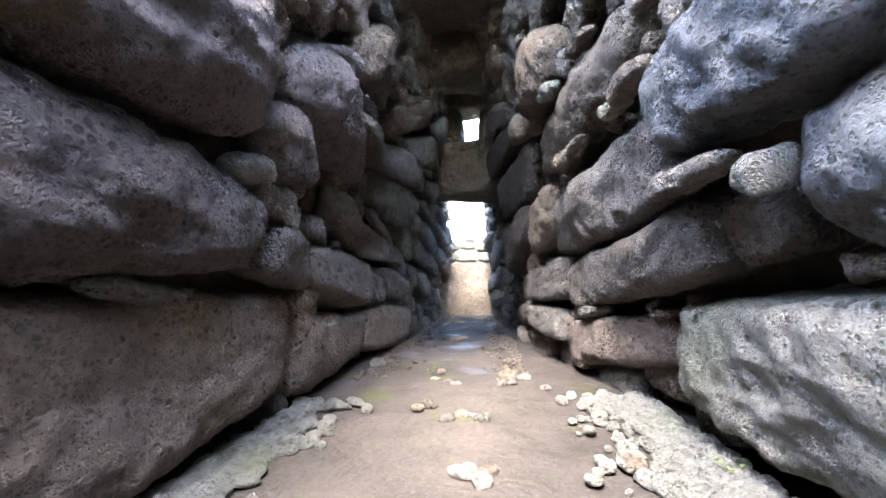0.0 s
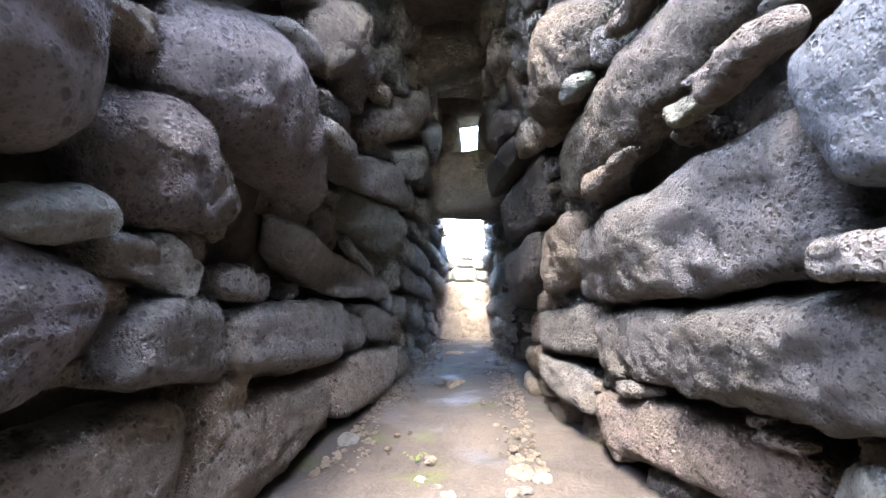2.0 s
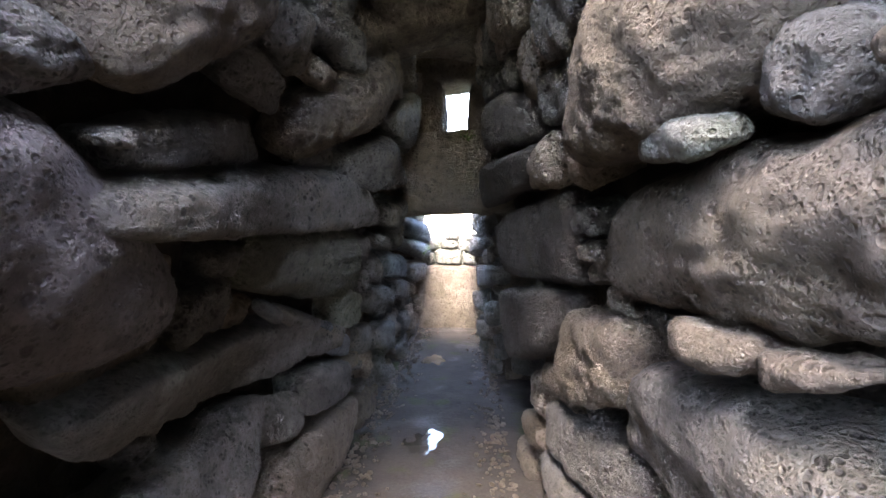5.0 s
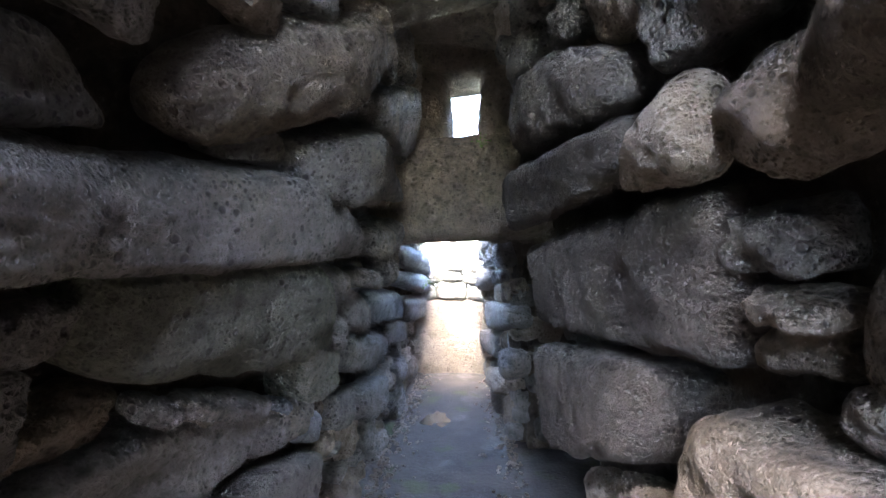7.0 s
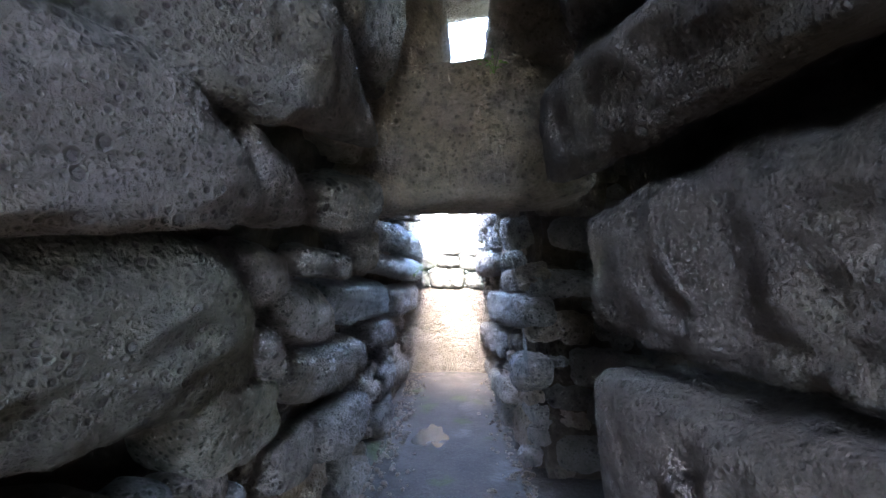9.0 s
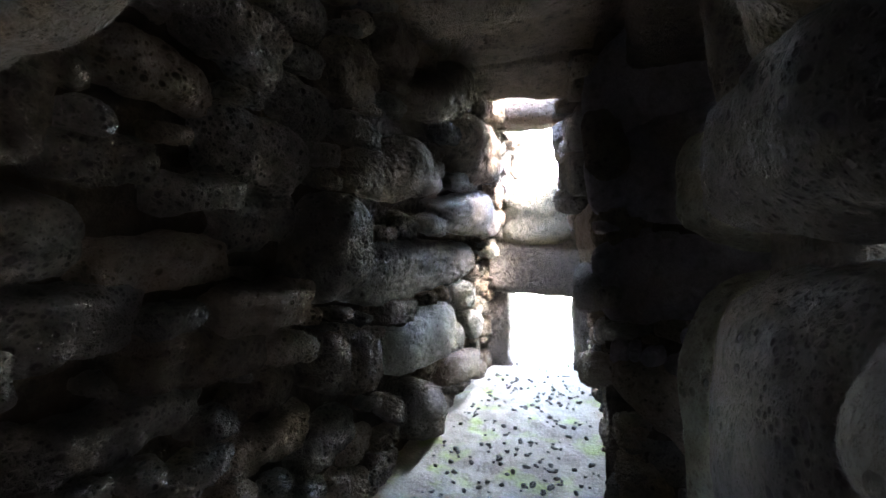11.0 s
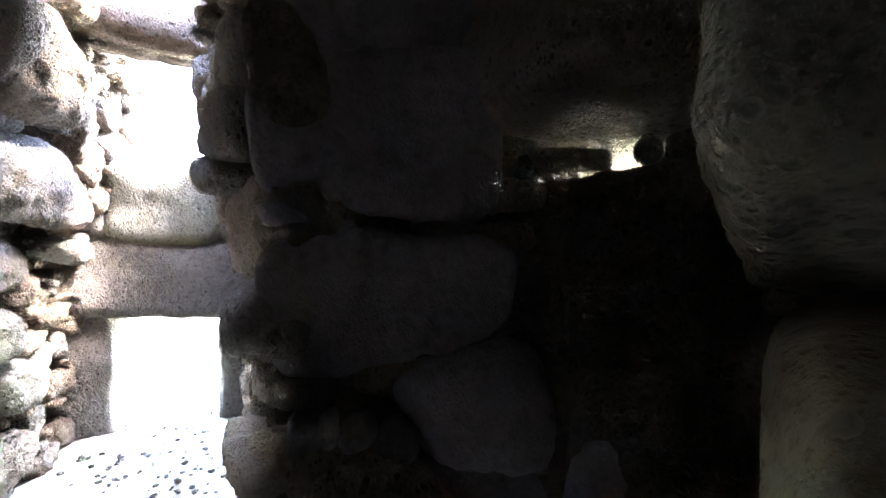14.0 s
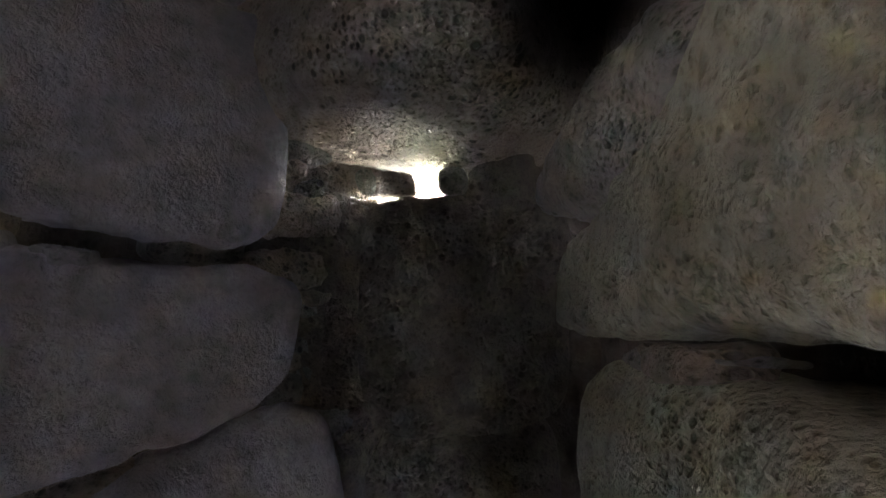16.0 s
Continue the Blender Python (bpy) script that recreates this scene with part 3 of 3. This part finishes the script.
lay(right, (3.53, 0.43), (4.33, 0.43), (4.23, 0.24), (3.41, 0.18), 'block', 'grey')
lay(right, (2.67, 1.47), (2.98, 1.47), (2.96, 1.35), (2.74, 1.38), 'round', 'brown')
lay(right, (2.71, 1.45), (2.91, 1.4), (2.89, 1.34), (2.71, 1.39), 'round', 'brown')
lay(right, (2.48, 1.48), (2.7, 1.46), (2.69, 1.37), (2.49, 1.45), 'round', 'brown')
lay(right, (3.52, 0.78), (3.66, 0.82), (3.67, 0.61), (3.55, 0.62), 'round', 'grey')
lay(right, (2.83, 0.5), (3.13, 0.48), (3.11, 0.42), (2.83, 0.44), 'round', 'pale')
lay(right, (2.83, 0.5), (3.12, 0.46), (3.06, 0.4), (2.84, 0.44), 'round', 'grey')
lay(right, (2.15, 0.55), (2.27, 0.52), (2.28, 0.48), (2.19, 0.5), 'round', 'grey')
lay(right, (2.05, 0.52), (2.22, 0.51), (2.22, 0.47), (2.06, 0.47), 'round', 'tan')
lay(right_end, (6.5, 2.04), (6.5, 1.98), (6.5, 1.88), (6.5, 1.91), 'round', 'pale')
lay(right_end, (6.5, 1.72), (6.5, 1.71), (6.5, 1.55), (6.5, 1.48), 'round', 'grey')
lay(right_end, (7.69, 1.61), (9.29, 1.58), (9.26, 1.28), (7.9, 1.37), 'round', 'grey')
lay(right_end, (6.5, 1.62), (7.01, 1.6), (7.09, 1.48), (6.5, 1.51), 'round', 'grey')
lay(right_end, (6.5, 1.32), (8.57, 1.16), (8.5, 0.82), (6.5, 1.11), 'block', 'grey')
lay(right_end, (6.5, 1.02), (6.5, 1.13), (6.5, 0.91), (6.5, 0.77), 'block', 'grey')
lay(right_end, (7.82, 0.88), (10.05, 0.57), (9.44, 0.43), (7.68, 0.59), 'block', 'grey')
lay(right_end, (6.51, 0.93), (7.08, 0.83), (7.02, 0.54), (6.5, 0.71), 'round', 'grey')
lay(right_end, (7.23, 0.56), (8.29, 0.36), (8.08, 0.19), (7.1, 0.38), 'block', 'tan')
lay(far_left, (2.61, 1.73), (5.44, 1.78), (5.69, 1.42), (2.66, 1.28), 'round', 'grey')
lay(far_left, (3.1, 1.13), (4.76, 1.21), (4.76, 0.69), (3.24, 0.75), 'round', 'pale')
lay(far_left, (4.45, 1.4), (5.42, 1.36), (5.72, 0.96), (4.81, 1.04), 'round', 'pale')
lay(far_left, (5.24, 1.01), (6.07, 0.9), (6.07, 0.55), (5.34, 0.68), 'round', 'pale')
lay(far_left, (4.5, 0.71), (6.02, 0.44), (5.77, 0.15), (4.49, 0.33), 'round', 'tan')
lay(far_left, (4.69, 1), (5.3, 0.82), (5.15, 0.55), (4.5, 0.67), 'round', 'pale')
lay(far_left, (3.79, 2.06), (5.43, 2.39), (6.47, 1.9), (3.98, 1.83), 'block', 'grey')
lay(far_left, (5.68, 1.77), (6.48, 1.8), (6.73, 1.6), (5.93, 1.6), 'round', 'pale')
lay(far_left, (2.62, 2.18), (3.19, 2.45), (4.04, 2.2), (2.78, 1.91), 'round', 'brown')
lay(far_left, (3.72, 2.77), (4.81, 2.92), (5.82, 2.57), (4.32, 2.22), 'round', 'brown')
lay(far_left, (3.99, 2.34), (4.72, 2.48), (4.9, 2.3), (4.12, 2.2), 'round', 'grey')
lay(far_left, (2.19, 1.93), (2.66, 1.99), (2.81, 1.5), (2.24, 1.35), 'round', 'grey')
lay(far_left, (2.36, 2.13), (2.59, 2.23), (2.67, 1.99), (2.39, 1.99), 'block', 'brown')
lay(far_left, (2.74, 1.26), (3.16, 1.08), (3.12, 0.74), (2.76, 0.81), 'round', 'brown')
lay(far_left, (3.59, 0.75), (4.44, 0.42), (4.53, -0.25), (3.59, 0.26), 'round', 'grey')
lay(far_left, (3.16, 0.74), (3.46, 0.59), (3.45, 0.41), (3.17, 0.56), 'round', 'grey')
lay(far_left, (3.83, 3.25), (5.77, 3.6), (5.58, 3.19), (4.21, 2.85), 'block', 'brown')
lay(far_left, (3.4, 1.94), (3.83, 1.97), (3.95, 1.8), (3.54, 1.81), 'round', 'grey')
lay(far_left, (2.35, 1.28), (2.71, 1.2), (2.73, 0.83), (2.36, 0.99), 'round', 'brown')
lay(far_left, (2.82, 2.65), (3.8, 3.17), (4.02, 2.84), (3.26, 2.51), 'round', 'brown')
lay(niche, (4.39, 2.61), (5.35, 2.34), (5.28, 1.89), (4.36, 1.82), 'block', 'slate')
lay(niche, (4.28, 1.76), (5.3, 1.75), (5.22, 1.18), (4.31, 1.35), 'block', 'slate')
lay(niche, (5.19, 1.87), (5.3, 1.87), (5.27, 1.78), (5.1, 1.8), 'round', 'slate')
lay(niche, (4.95, 1.82), (5.05, 1.81), (5.03, 1.74), (4.93, 1.74), 'round', 'slate')
lay(niche, (4.8, 1.79), (4.93, 1.79), (4.92, 1.73), (4.79, 1.74), 'round', 'slate')
lay(niche, (4.19, 1.33), (4.82, 1.19), (4.63, 0.84), (4.13, 0.76), 'block', 'slate')
lay(niche, (4.13, 0.74), (4.73, 0.84), (4.73, 0.39), (4.13, 0.19), 'round', 'slate')
lay(niche, (4.34, 3.5), (5.35, 3.03), (5.35, 2.38), (4.36, 2.64), 'round', 'slate')
lay(far_right, (3.3, 1.47), (3.67, 1.38), (3.65, 1.24), (3.3, 1.36), 'round', 'grey')
lay(far_right, (3.3, 1.23), (4.51, 1.11), (4.59, 0.82), (3.3, 1.15), 'round', 'grey')
lay(far_right, (3.3, 1.04), (4.64, 0.76), (4.54, 0.48), (3.3, 0.87), 'round', 'tan')
lay(far_right, (3.76, 2.02), (4.66, 2.01), (5.16, 1.56), (3.9, 1.59), 'block', 'pink')
lay(far_right, (3.54, 2.29), (4.25, 2.48), (4.67, 2.25), (3.66, 2.05), 'block', 'grey')
lay(far_right, (4.04, 2.1), (5.89, 2.46), (4.8, 2.03), (4.19, 1.98), 'round', 'grey')
lay(far_right, (3.55, 2.53), (3.72, 2.68), (4.63, 2.59), (3.91, 2.41), 'block', 'pale')
lay(far_right, (3.48, 1.56), (4.3, 1.54), (4.33, 1.16), (3.59, 1.31), 'round', 'grey')
lay(far_right, (3.3, 2.23), (3.42, 2.61), (3.65, 2.35), (3.3, 2.06), 'round', 'brown')
lay(far_right, (4.12, 1.57), (5.16, 1.56), (5.21, 1.2), (4.19, 1.19), 'round', 'grey')
lay(recess, (4.39, 2.21), (4.75, 1.94), (4.34, 1.81), (3.56, 2.01), 'round', 'grey')
lay(recess, (4.16, 1.55), (4.39, 1.61), (4.42, 1.59), (4.3, 1.54), 'round', 'grey')
lay(recess, (4.42, 1.61), (4.61, 1.64), (4.64, 1.6), (4.49, 1.58), 'block', 'tan')
lay(recess, (4.64, 1.63), (4.7, 1.64), (4.7, 1.63), (4.65, 1.62), 'round', 'grey')
lay(recess, (4.13, 2.25), (4.3, 2.21), (4.29, 2.12), (4.18, 2.12), 'round', 'grey')
lay(rear, (2.67, 2.03), (3.3, 2.06), (3.28, 1.18), (2.68, 1.23), 'block', 'brown')
lay(rear, (2.68, 1.22), (3.28, 1.16), (3.26, -0.07), (2.68, 0.11), 'block', 'brown')
lay(rear, (3.3, 2.01), (3.75, 2.1), (3.75, 0.75), (3.28, 0.96), 'block', 'brown')
lay(rear, (3.27, 2.14), (3.33, 2.14), (3.32, 2.07), (3.27, 2.07), 'round', 'moss')
lay(rear, (3.16, 2.16), (3.26, 2.16), (3.25, 2.07), (3.14, 2.06), 'round', 'tan')
lay(rear, (2.99, 2.16), (3.07, 2.16), (3.08, 2.07), (2.98, 2.06), 'round', 'grey')
lay(rear, (2.84, 2.13), (2.98, 2.13), (2.98, 2.05), (2.83, 2.05), 'block', 'brown')
lay(niche, (4.66, 0.88), (5.2, 1.05), (5.13, 0.75), (4.42, 0.31), 'round', 'tan', 0.22)
lay(niche, (5.08, 1.12), (5.18, 1.12), (5.18, 0.96), (5.07, 0.98), 'round', 'slate', 0.14)
lay(niche, (5.01, 1.13), (5.08, 1.11), (5.07, 0.98), (5, 1.01), 'round', 'slate', 0.14)
lay(niche, (4.88, 1.12), (5.01, 1.06), (5, 0.96), (4.87, 1.01), 'round', 'slate', 0.14)
lay(niche, (4.75, 1.08), (4.89, 1.03), (4.87, 0.9), (4.71, 0.92), 'round', 'slate', 0.14)
lay(niche, (3.7, 0.84), (4.03, 0.95), (4.08, 0.4), (3.71, 0.31), 'round', 'slate', 0.2)
lay(recess, (3.93, 1.75), (5.06, 2.04), (5.06, 1.70), (3.93, 1.58), 'block', 'yellow')
lay(recess, (3.95, 1.53), (5.06, 1.62), (5.06, 0.1), (4.05, 0.1), 'block', 'yellow')
lay(recess, (4.3, 2.8), (5.0, 3.3), (5.04, 2.08), (4.78, 2.0), 'round', 'brown')

for wall, s0, s1, seed in ((left, -1.6, 9.3, 1), (right, -1.6, 4.95, 2), (right_end, 6.8, 9.3, 3), (far_left, 0.9, 7.1, 4), (far_right, 3.6, 7.1, 5), (niche, 3.9, 5.1, 6)):
    fill_gaps(wall, s0, s1, 0.02, 3.35, (0.06, 0.38), 5200 if wall is left else 3600, ("grey", "grey", "brown", "tan"), seed, limit=230)


# ---- roof slabs, lintels, end walls ----
def slab_mesh(name, items, material, label, category, kind="structure"):
    verts, faces = [], []
    for k, (x0, x1, y0, y1, z0, z1) in enumerate(items):
        v, f = boulder(x1 - x0, z1 - z0, y1 - y0, 1, 1, 5.5, 0.6, 500 + k + len(name), 22)
        off = len(verts)
        verts += [Vector(p) + Vector(((x0 + x1) / 2, (y0 + y1) / 2, (z0 + z1) / 2)) for p in v]
        faces += [tuple(i + off for i in q) for q in f]
    return tagged(link_mesh(name, verts, faces, material), label, category, kind=kind)


# the last, higher slab is added over a roof gap to block daylight
slab_mesh("ceiling", [(-0.9, 1.3, 2.4 + 0.62 * i, 3.07 + 0.62 * i, 3.2 + 0.1 * (i % 2), 3.9) for i in range(3)]
          + [(-0.9, 1.2, 4.95, 5.75, 3.2, 3.9), (-1.0, 1.1, 5.72, 6.6, 3.12, 3.8), (-0.9, 1.3, 4.1, 4.75, 3.5, 4.0)], TONES["brown"], "dark roof slabs bridging the passage", "ceiling")
lintel_low = slab_mesh("lintel_2", [(-0.9, 0.95, 5.76, 6.75, 1.88, 2.62)], TONES["brown"], "massive dark lintel block spanning the passage", "lintel")
slab_mesh("ceiling_side", [(0.95 + 0.7 * i, 1.72 + 0.7 * i, 3.2, 7.2, 3.0 + 0.1 * (i % 2), 3.8) for i in range(4)]
          + [(3.7, 4.45, 5.0, 7.2, 3.05, 3.8), (3.6, 5.2, 2.7, 5.1, 3.0, 3.7)], TONES["brown"], "dark roof slabs over the side passage", "ceiling")
slab_mesh("lintel_3", [(5.0, 5.65, 5.0, 7.0, 3.06, 4.2)], TONES["tan"], "rough tan roof slab lit from below", "lintel")
# blocking wall at the end of the main passage
end_wall = tagged(new("wall_end"), "low end wall of one big slab and stones", "wall", kind="structure")


def block(parent, name, x0, x1, y0, y1, z0, z1, tone, square=5, seed=0, label="", n=22, rough=0.6, turn=0):
    v, f = boulder(x1 - x0, z1 - z0, y1 - y0, 1, 1, square, rough, 900 + seed, n)
    me = bpy.data.meshes.new(name)
    me.from_pydata([tuple(p) for p in v], [], f)
    me.materials.append(TONES[tone])
    me.polygons.foreach_set("use_smooth", [True] * len(f))
    ob = new(name, me)
    ob.matrix_world = pose((x0 + x1) / 2, (y0 + y1) / 2, (z0 + z1) / 2, 0, turn, 0)
    ob.parent = parent
    if label:
        ob["label"] = label
    return ob


block(end_wall, "slab", -0.75, 0.85, 9.3, 9.75, -0.2, 1.12, "tan", 6, 1, "upright tan slab in the sun")
for k, (a, b, c, d) in enumerate(((-0.8, -0.2, 1.10, 1.38), (-0.22, 0.28, 1.11, 1.40), (0.26, 0.85, 1.10, 1.34), (-0.7, -0.1, 1.36, 1.60), (-0.12, 0.2, 1.38, 1.58), (0.2, 0.8, 1.33, 1.56),
                                  (-0.05, 0.22, 1.56, 1.66), (0.3, 0.6, 1.53, 1.68))):
    block(end_wall, "stone", a, b, 9.3, 9.7, c, d, "pale", 4, 10 + k, "", 14)
block(lintel_low, "stone", -0.5, 0.155, 5.85, 6.5, 2.56, 3.2, "brown", 4, 60, "dark stone lying on the lintel")
lintel_high = tagged(new("lintel_1"), "dark tilted lintel slab high over the passage", "lintel", kind="structure")
block(lintel_high, "slab", -0.75, 1.1, 4.42, 4.98, 2.97, 3.5, "brown", 6, 62, "", 30, 0.35, -14)
block(lintel_low, "stone", 0.405, 0.95, 5.85, 6.5, 2.56, 3.2, "brown", 4, 61, "dark stone lying on the lintel")

# doorway wall at the end of the side passage
door_wall = tagged(new("wall_door"), "wall with a low doorway, lintel and blocks above it", "wall", kind="structure")
block(door_wall, "jamb", 6.75, 7.35, 6.36, 6.95, -0.2, 1.15, "grey", 5, 20, "dark stone door jamb")
block(door_wall, "jamb", 6.75, 7.35, 5.0, 5.50, -0.2, 1.15, "grey", 5, 21, "dark stone door jamb")
block(door_wall, "lintel", 6.7, 7.4, 5.05, 6.85, 1.05, 1.86, "grey", 6, 22, "dark greenish door lintel")
block(door_wall, "stone", 6.65, 7.4, 5.50, 6.50, 1.78, 2.70, "moss", 6, 23, "mossy block above the lintel")
block(door_wall, "stone", 6.65, 7.4, 5.0, 5.54, 1.78, 2.65, "grey", 6, 24)
block(door_wall, "stone", 6.65, 7.4, 6.44, 7.0, 1.78, 2.6, "grey", 6, 25)

# porous boulders at the corner between the passage and the recess
block(recess.ob, "stone", 1.05, 1.99, 4.45, 5.08, 1.70, 2.06, "grey", 3.4, 40, "", 36, 0.5)
block(recess.ob, "stone", 1.02, 1.97, 4.45, 5.07, 0.82, 1.66, "grey", 3.4, 41, "", 36, 0.4)
block(recess.ob, "stone", 1.1, 1.95, 4.45, 5.02, -0.2, 0.84, "brown", 4, 42)
block(recess.ob, "stone", 1.0, 1.9, 4.45, 5.02, 2.08, 3.0, "brown", 4, 43)

# slab roofing the recess above its slit, and the dark mass behind the niche
recess_roof = tagged(new("ceiling_recess"), "rough tan slab roofing the recess above a daylight slit", "ceiling", kind="structure")
block(recess_roof, "slab", 2.5, 3.95, 3.2, 4.5, 2.17, 3.1, "tan", 4, 36, "rough tan slab above the slit")
block(recess_roof, "slab", 1.9, 3.6, 4.3, 5.1, 2.75, 3.3, "brown", 5, 37)
block(rear.ob, "stone", 2.35, 2.72, 3.2, 3.66, 1.9, 2.5, "brown", 4, 32)
block(rear.ob, "stone", 2.74, 3.02, 3.45, 3.85, 1.95, 2.30, "brown", 4, 33)


# ---- loose stones and puddles ----
def loose_stone(x, y, size, tone, seed, z=0.0):
    v, f = boulder(size * 1.3, size * 0.6, size, 1, 0.9, 2.6, 0.9, seed, 9)
    me = bpy.data.meshes.new("loose_stone")
    me.from_pydata([tuple(p) for p in v], [], f)
    me.materials.append(TONES[tone])
    me.polygons.foreach_set("use_smooth", [True] * len(f))
    ob = new("loose_stone", me)
    ob.matrix_world = pose(x, y, z + size * 0.2, 0, 0, seed * 67 % 360)
    return tagged(ob, "loose basalt stone lying on the earth floor", "stone", "loose stones on the floor")


rng = random.Random(5)
for k, (x, y, size) in enumerate(((0.16, 2.36, 0.07), (0.10, 2.30, 0.05), (0.27, 2.13, 0.06), (0.33, 2.2, 0.05), (0.43, 2.14, 0.07), (0.38, 2.2, 0.05), (0.61, 2.89, 0.06),
                                  (0.55, 2.85, 0.05), (0.38, 1.55, 0.07), (0.47, 1.58, 0.06), (0.44, 1.5, 0.06), (0.19, 2.87, 0.07), (0.12, 2.95, 0.05), (0.26, 2.8, 0.05),
                                  (-0.40, 3.45, 0.10), (0.96, 1.66, 0.08), (0.6, 3.05, 0.10), (0.7, 3.0, 0.07), (0.13, 3.2, 0.07), (0.8, 2.75, 0.05))):
    loose_stone(x, y, size, rng.choice(("pale", "tan", "grey")), 40 + k)


def pebbles(name, label, count, seed, place, sizes, material):
    r, verts, faces = random.Random(seed), [], []
    d, quads = ball(3)
    for _ in range(count):
        x, y = place(r)
        s = r.uniform(*sizes)
        m = pose(x, y, s * 0.2 + (step_level(x, y) if x < 1.75 else 0), r.uniform(-20, 20), r.uniform(-20, 20), r.uniform(0, 360))
        stretch = np.array((s * r.uniform(0.5, 0.8), s * r.uniform(0.4, 0.6), s * r.uniform(0.25, 0.45)))
        off = len(verts)
        verts += [m @ Vector(q * stretch * (1 + 0.15 * r.uniform(-1, 1))) for q in d]
        faces += [tuple(i + off for i in q) for q in quads]
    return tagged(link_mesh(name, verts, faces, material), label, "pebbles", kind="stuff")


pebbles("pebbles", "pale pebbles heaped along the wall foot", 420, 1, lambda r: (-0.54 + abs(r.gauss(0, 0.11)), r.uniform(1.2, 2.4)), (0.02, 0.08), TONES["pale"])
pebbles("pebbles", "pale sunlit pebbles along the wall foot", 650, 2, lambda r: (1.32 - abs(r.gauss(0, 0.17)), r.uniform(1.2, 2.6)), (0.02, 0.07), TONES["pale"])
pebbles("gravel", "gravel along the foot of the walls", 1300, 3, lambda r: (r.choice((-0.46 + abs(r.gauss(0, 0.12)), 0.74 - abs(r.gauss(0, 0.12)))), r.uniform(3, 9.2)), (0.010, 0.04), TONES["tan"])
pebbles("gravel", "stones strewn over the pale floor", 420, 4, lambda r: (r.uniform(2.6, 7.4), r.uniform(5.25, 6.55)), (0.012, 0.045), TONES["pale"])


def puddle(x, y, a, b, seed):
    r = random.Random(seed)
    ph = [r.uniform(0, 6.28) for _ in range(4)]
    verts = [(0, 0, 0)]
    for i in range(40):
        t = 2 * math.pi * i / 40
        k = 1 + 0.22 * math.sin(2 * t + ph[0]) + 0.18 * math.sin(3 * t + ph[1]) + 0.12 * math.sin(7 * t + ph[2])
        verts.append((a * k * math.cos(t), b * k * math.sin(t), 0))
    faces = [(0, i + 1, (i + 1) % 40 + 1) for i in range(40)]
    ob = link_mesh("puddle", verts, faces, WATER)
    ob.matrix_world = pose(x, y, 0.004)
    return tagged(ob, "shallow puddle mirroring the daylight", "puddle", "puddles")


puddle(0.07, 5.18, 0.12, 0.22, 1)
puddle(0.15, 3.95, 0.09, 0.10, 2)
puddle(-0.05, 7.4, 0.12, 0.25, 3)


# back of the entrance hollow: unseen stones added to block low daylight
back_blocker = tagged(new("light_block_entrance"), "unseen rough stone wall added behind the entrance to limit daylight", "wall", kind="structure")
for k, (a, b, c, d) in enumerate(((-1.2, 0.2, -0.5, 0.6), (0.1, 1.7, -0.5, 0.7), (-1.2, -0.1, 0.55, 1.5), (-0.2, 0.9, 0.6, 1.6), (0.8, 1.7, 0.6, 1.6), (-1.2, 0.4, 1.45, 2.3), (0.3, 1.7, 1.5, 2.3))):
    block(back_blocker, "stone", a, b, -2.2, -1.65, c, d, "grey", 4, 70 + k, "", 16)


# ---- plants ----
def plant(x, y, z, count, size, label, seed, spread=1.0, leaf=1.0):
    """A tuft of small leaves on thin stalks."""
    r = random.Random(seed)
    root = new("plant")
    root.location = (x, y, z)
    verts, faces, sv, sf = [], [], [], []
    for _ in range(count):
        turn, tip = r.uniform(0, 6.28), r.uniform(0.3, 1.0) * size
        out = Vector((math.cos(turn), math.sin(turn), 0)) * tip * spread * r.uniform(0.3, 0.9)
        end = out + Vector((0, 0, tip * r.uniform(0.5, 1)))
        side = Vector((-math.sin(turn), math.cos(turn), 0)) * 0.0012
        k = len(sv)
        sv += [-side, side, end + side, end - side]
        sf.append((k, k + 1, k + 2, k + 3))
        w = size * leaf * r.uniform(0.12, 0.22)
        ahead = (out.normalized() + Vector((0, 0, r.uniform(-0.6, 0.4)))).normalized()
        wide = side.normalized()
        k = len(verts)
        lift = ahead.cross(wide) * w * 0.25
        verts += [end, end + ahead * w * 0.6 + wide * w * 0.6 + lift, end + ahead * w * 1.5, end + ahead * w * 0.6 - wide * w * 0.6 + lift, end + ahead * w * 0.75]
        faces += [(k, k + 1, k + 4), (k + 1, k + 2, k + 4), (k + 2, k + 3, k + 4), (k + 3, k, k + 4)]
    link_mesh("leaves", verts, faces, LEAF, root, smooth=False)
    link_mesh("stalks", sv, sf, LEAF, root, smooth=False)
    return tagged(root, label, "plant")


plant(0.05, 3.2, 0.0, 14, 0.07, "small green seedling growing between floor stones", 1)
plant(1.24, 1.58, 0.02, 10, 0.06, "bright green seedling on the wet floor", 2)
plant(0.40, 5.74, 2.5, 22, 0.10, "pale fern hanging from the lintel joint", 3)
plant(6.95, 5.56, 0.0, 26, 0.22, "yellow-green weed beside the doorway", 4)
plant(-0.28, 8.2, 1.35, 40, 0.16, "green weed growing out of the wall", 5)
plant(4.9, 1.7, -0.42, 1700, 3.2, "sunlit green bush outside the slit", 6, 0.45, 0.14)
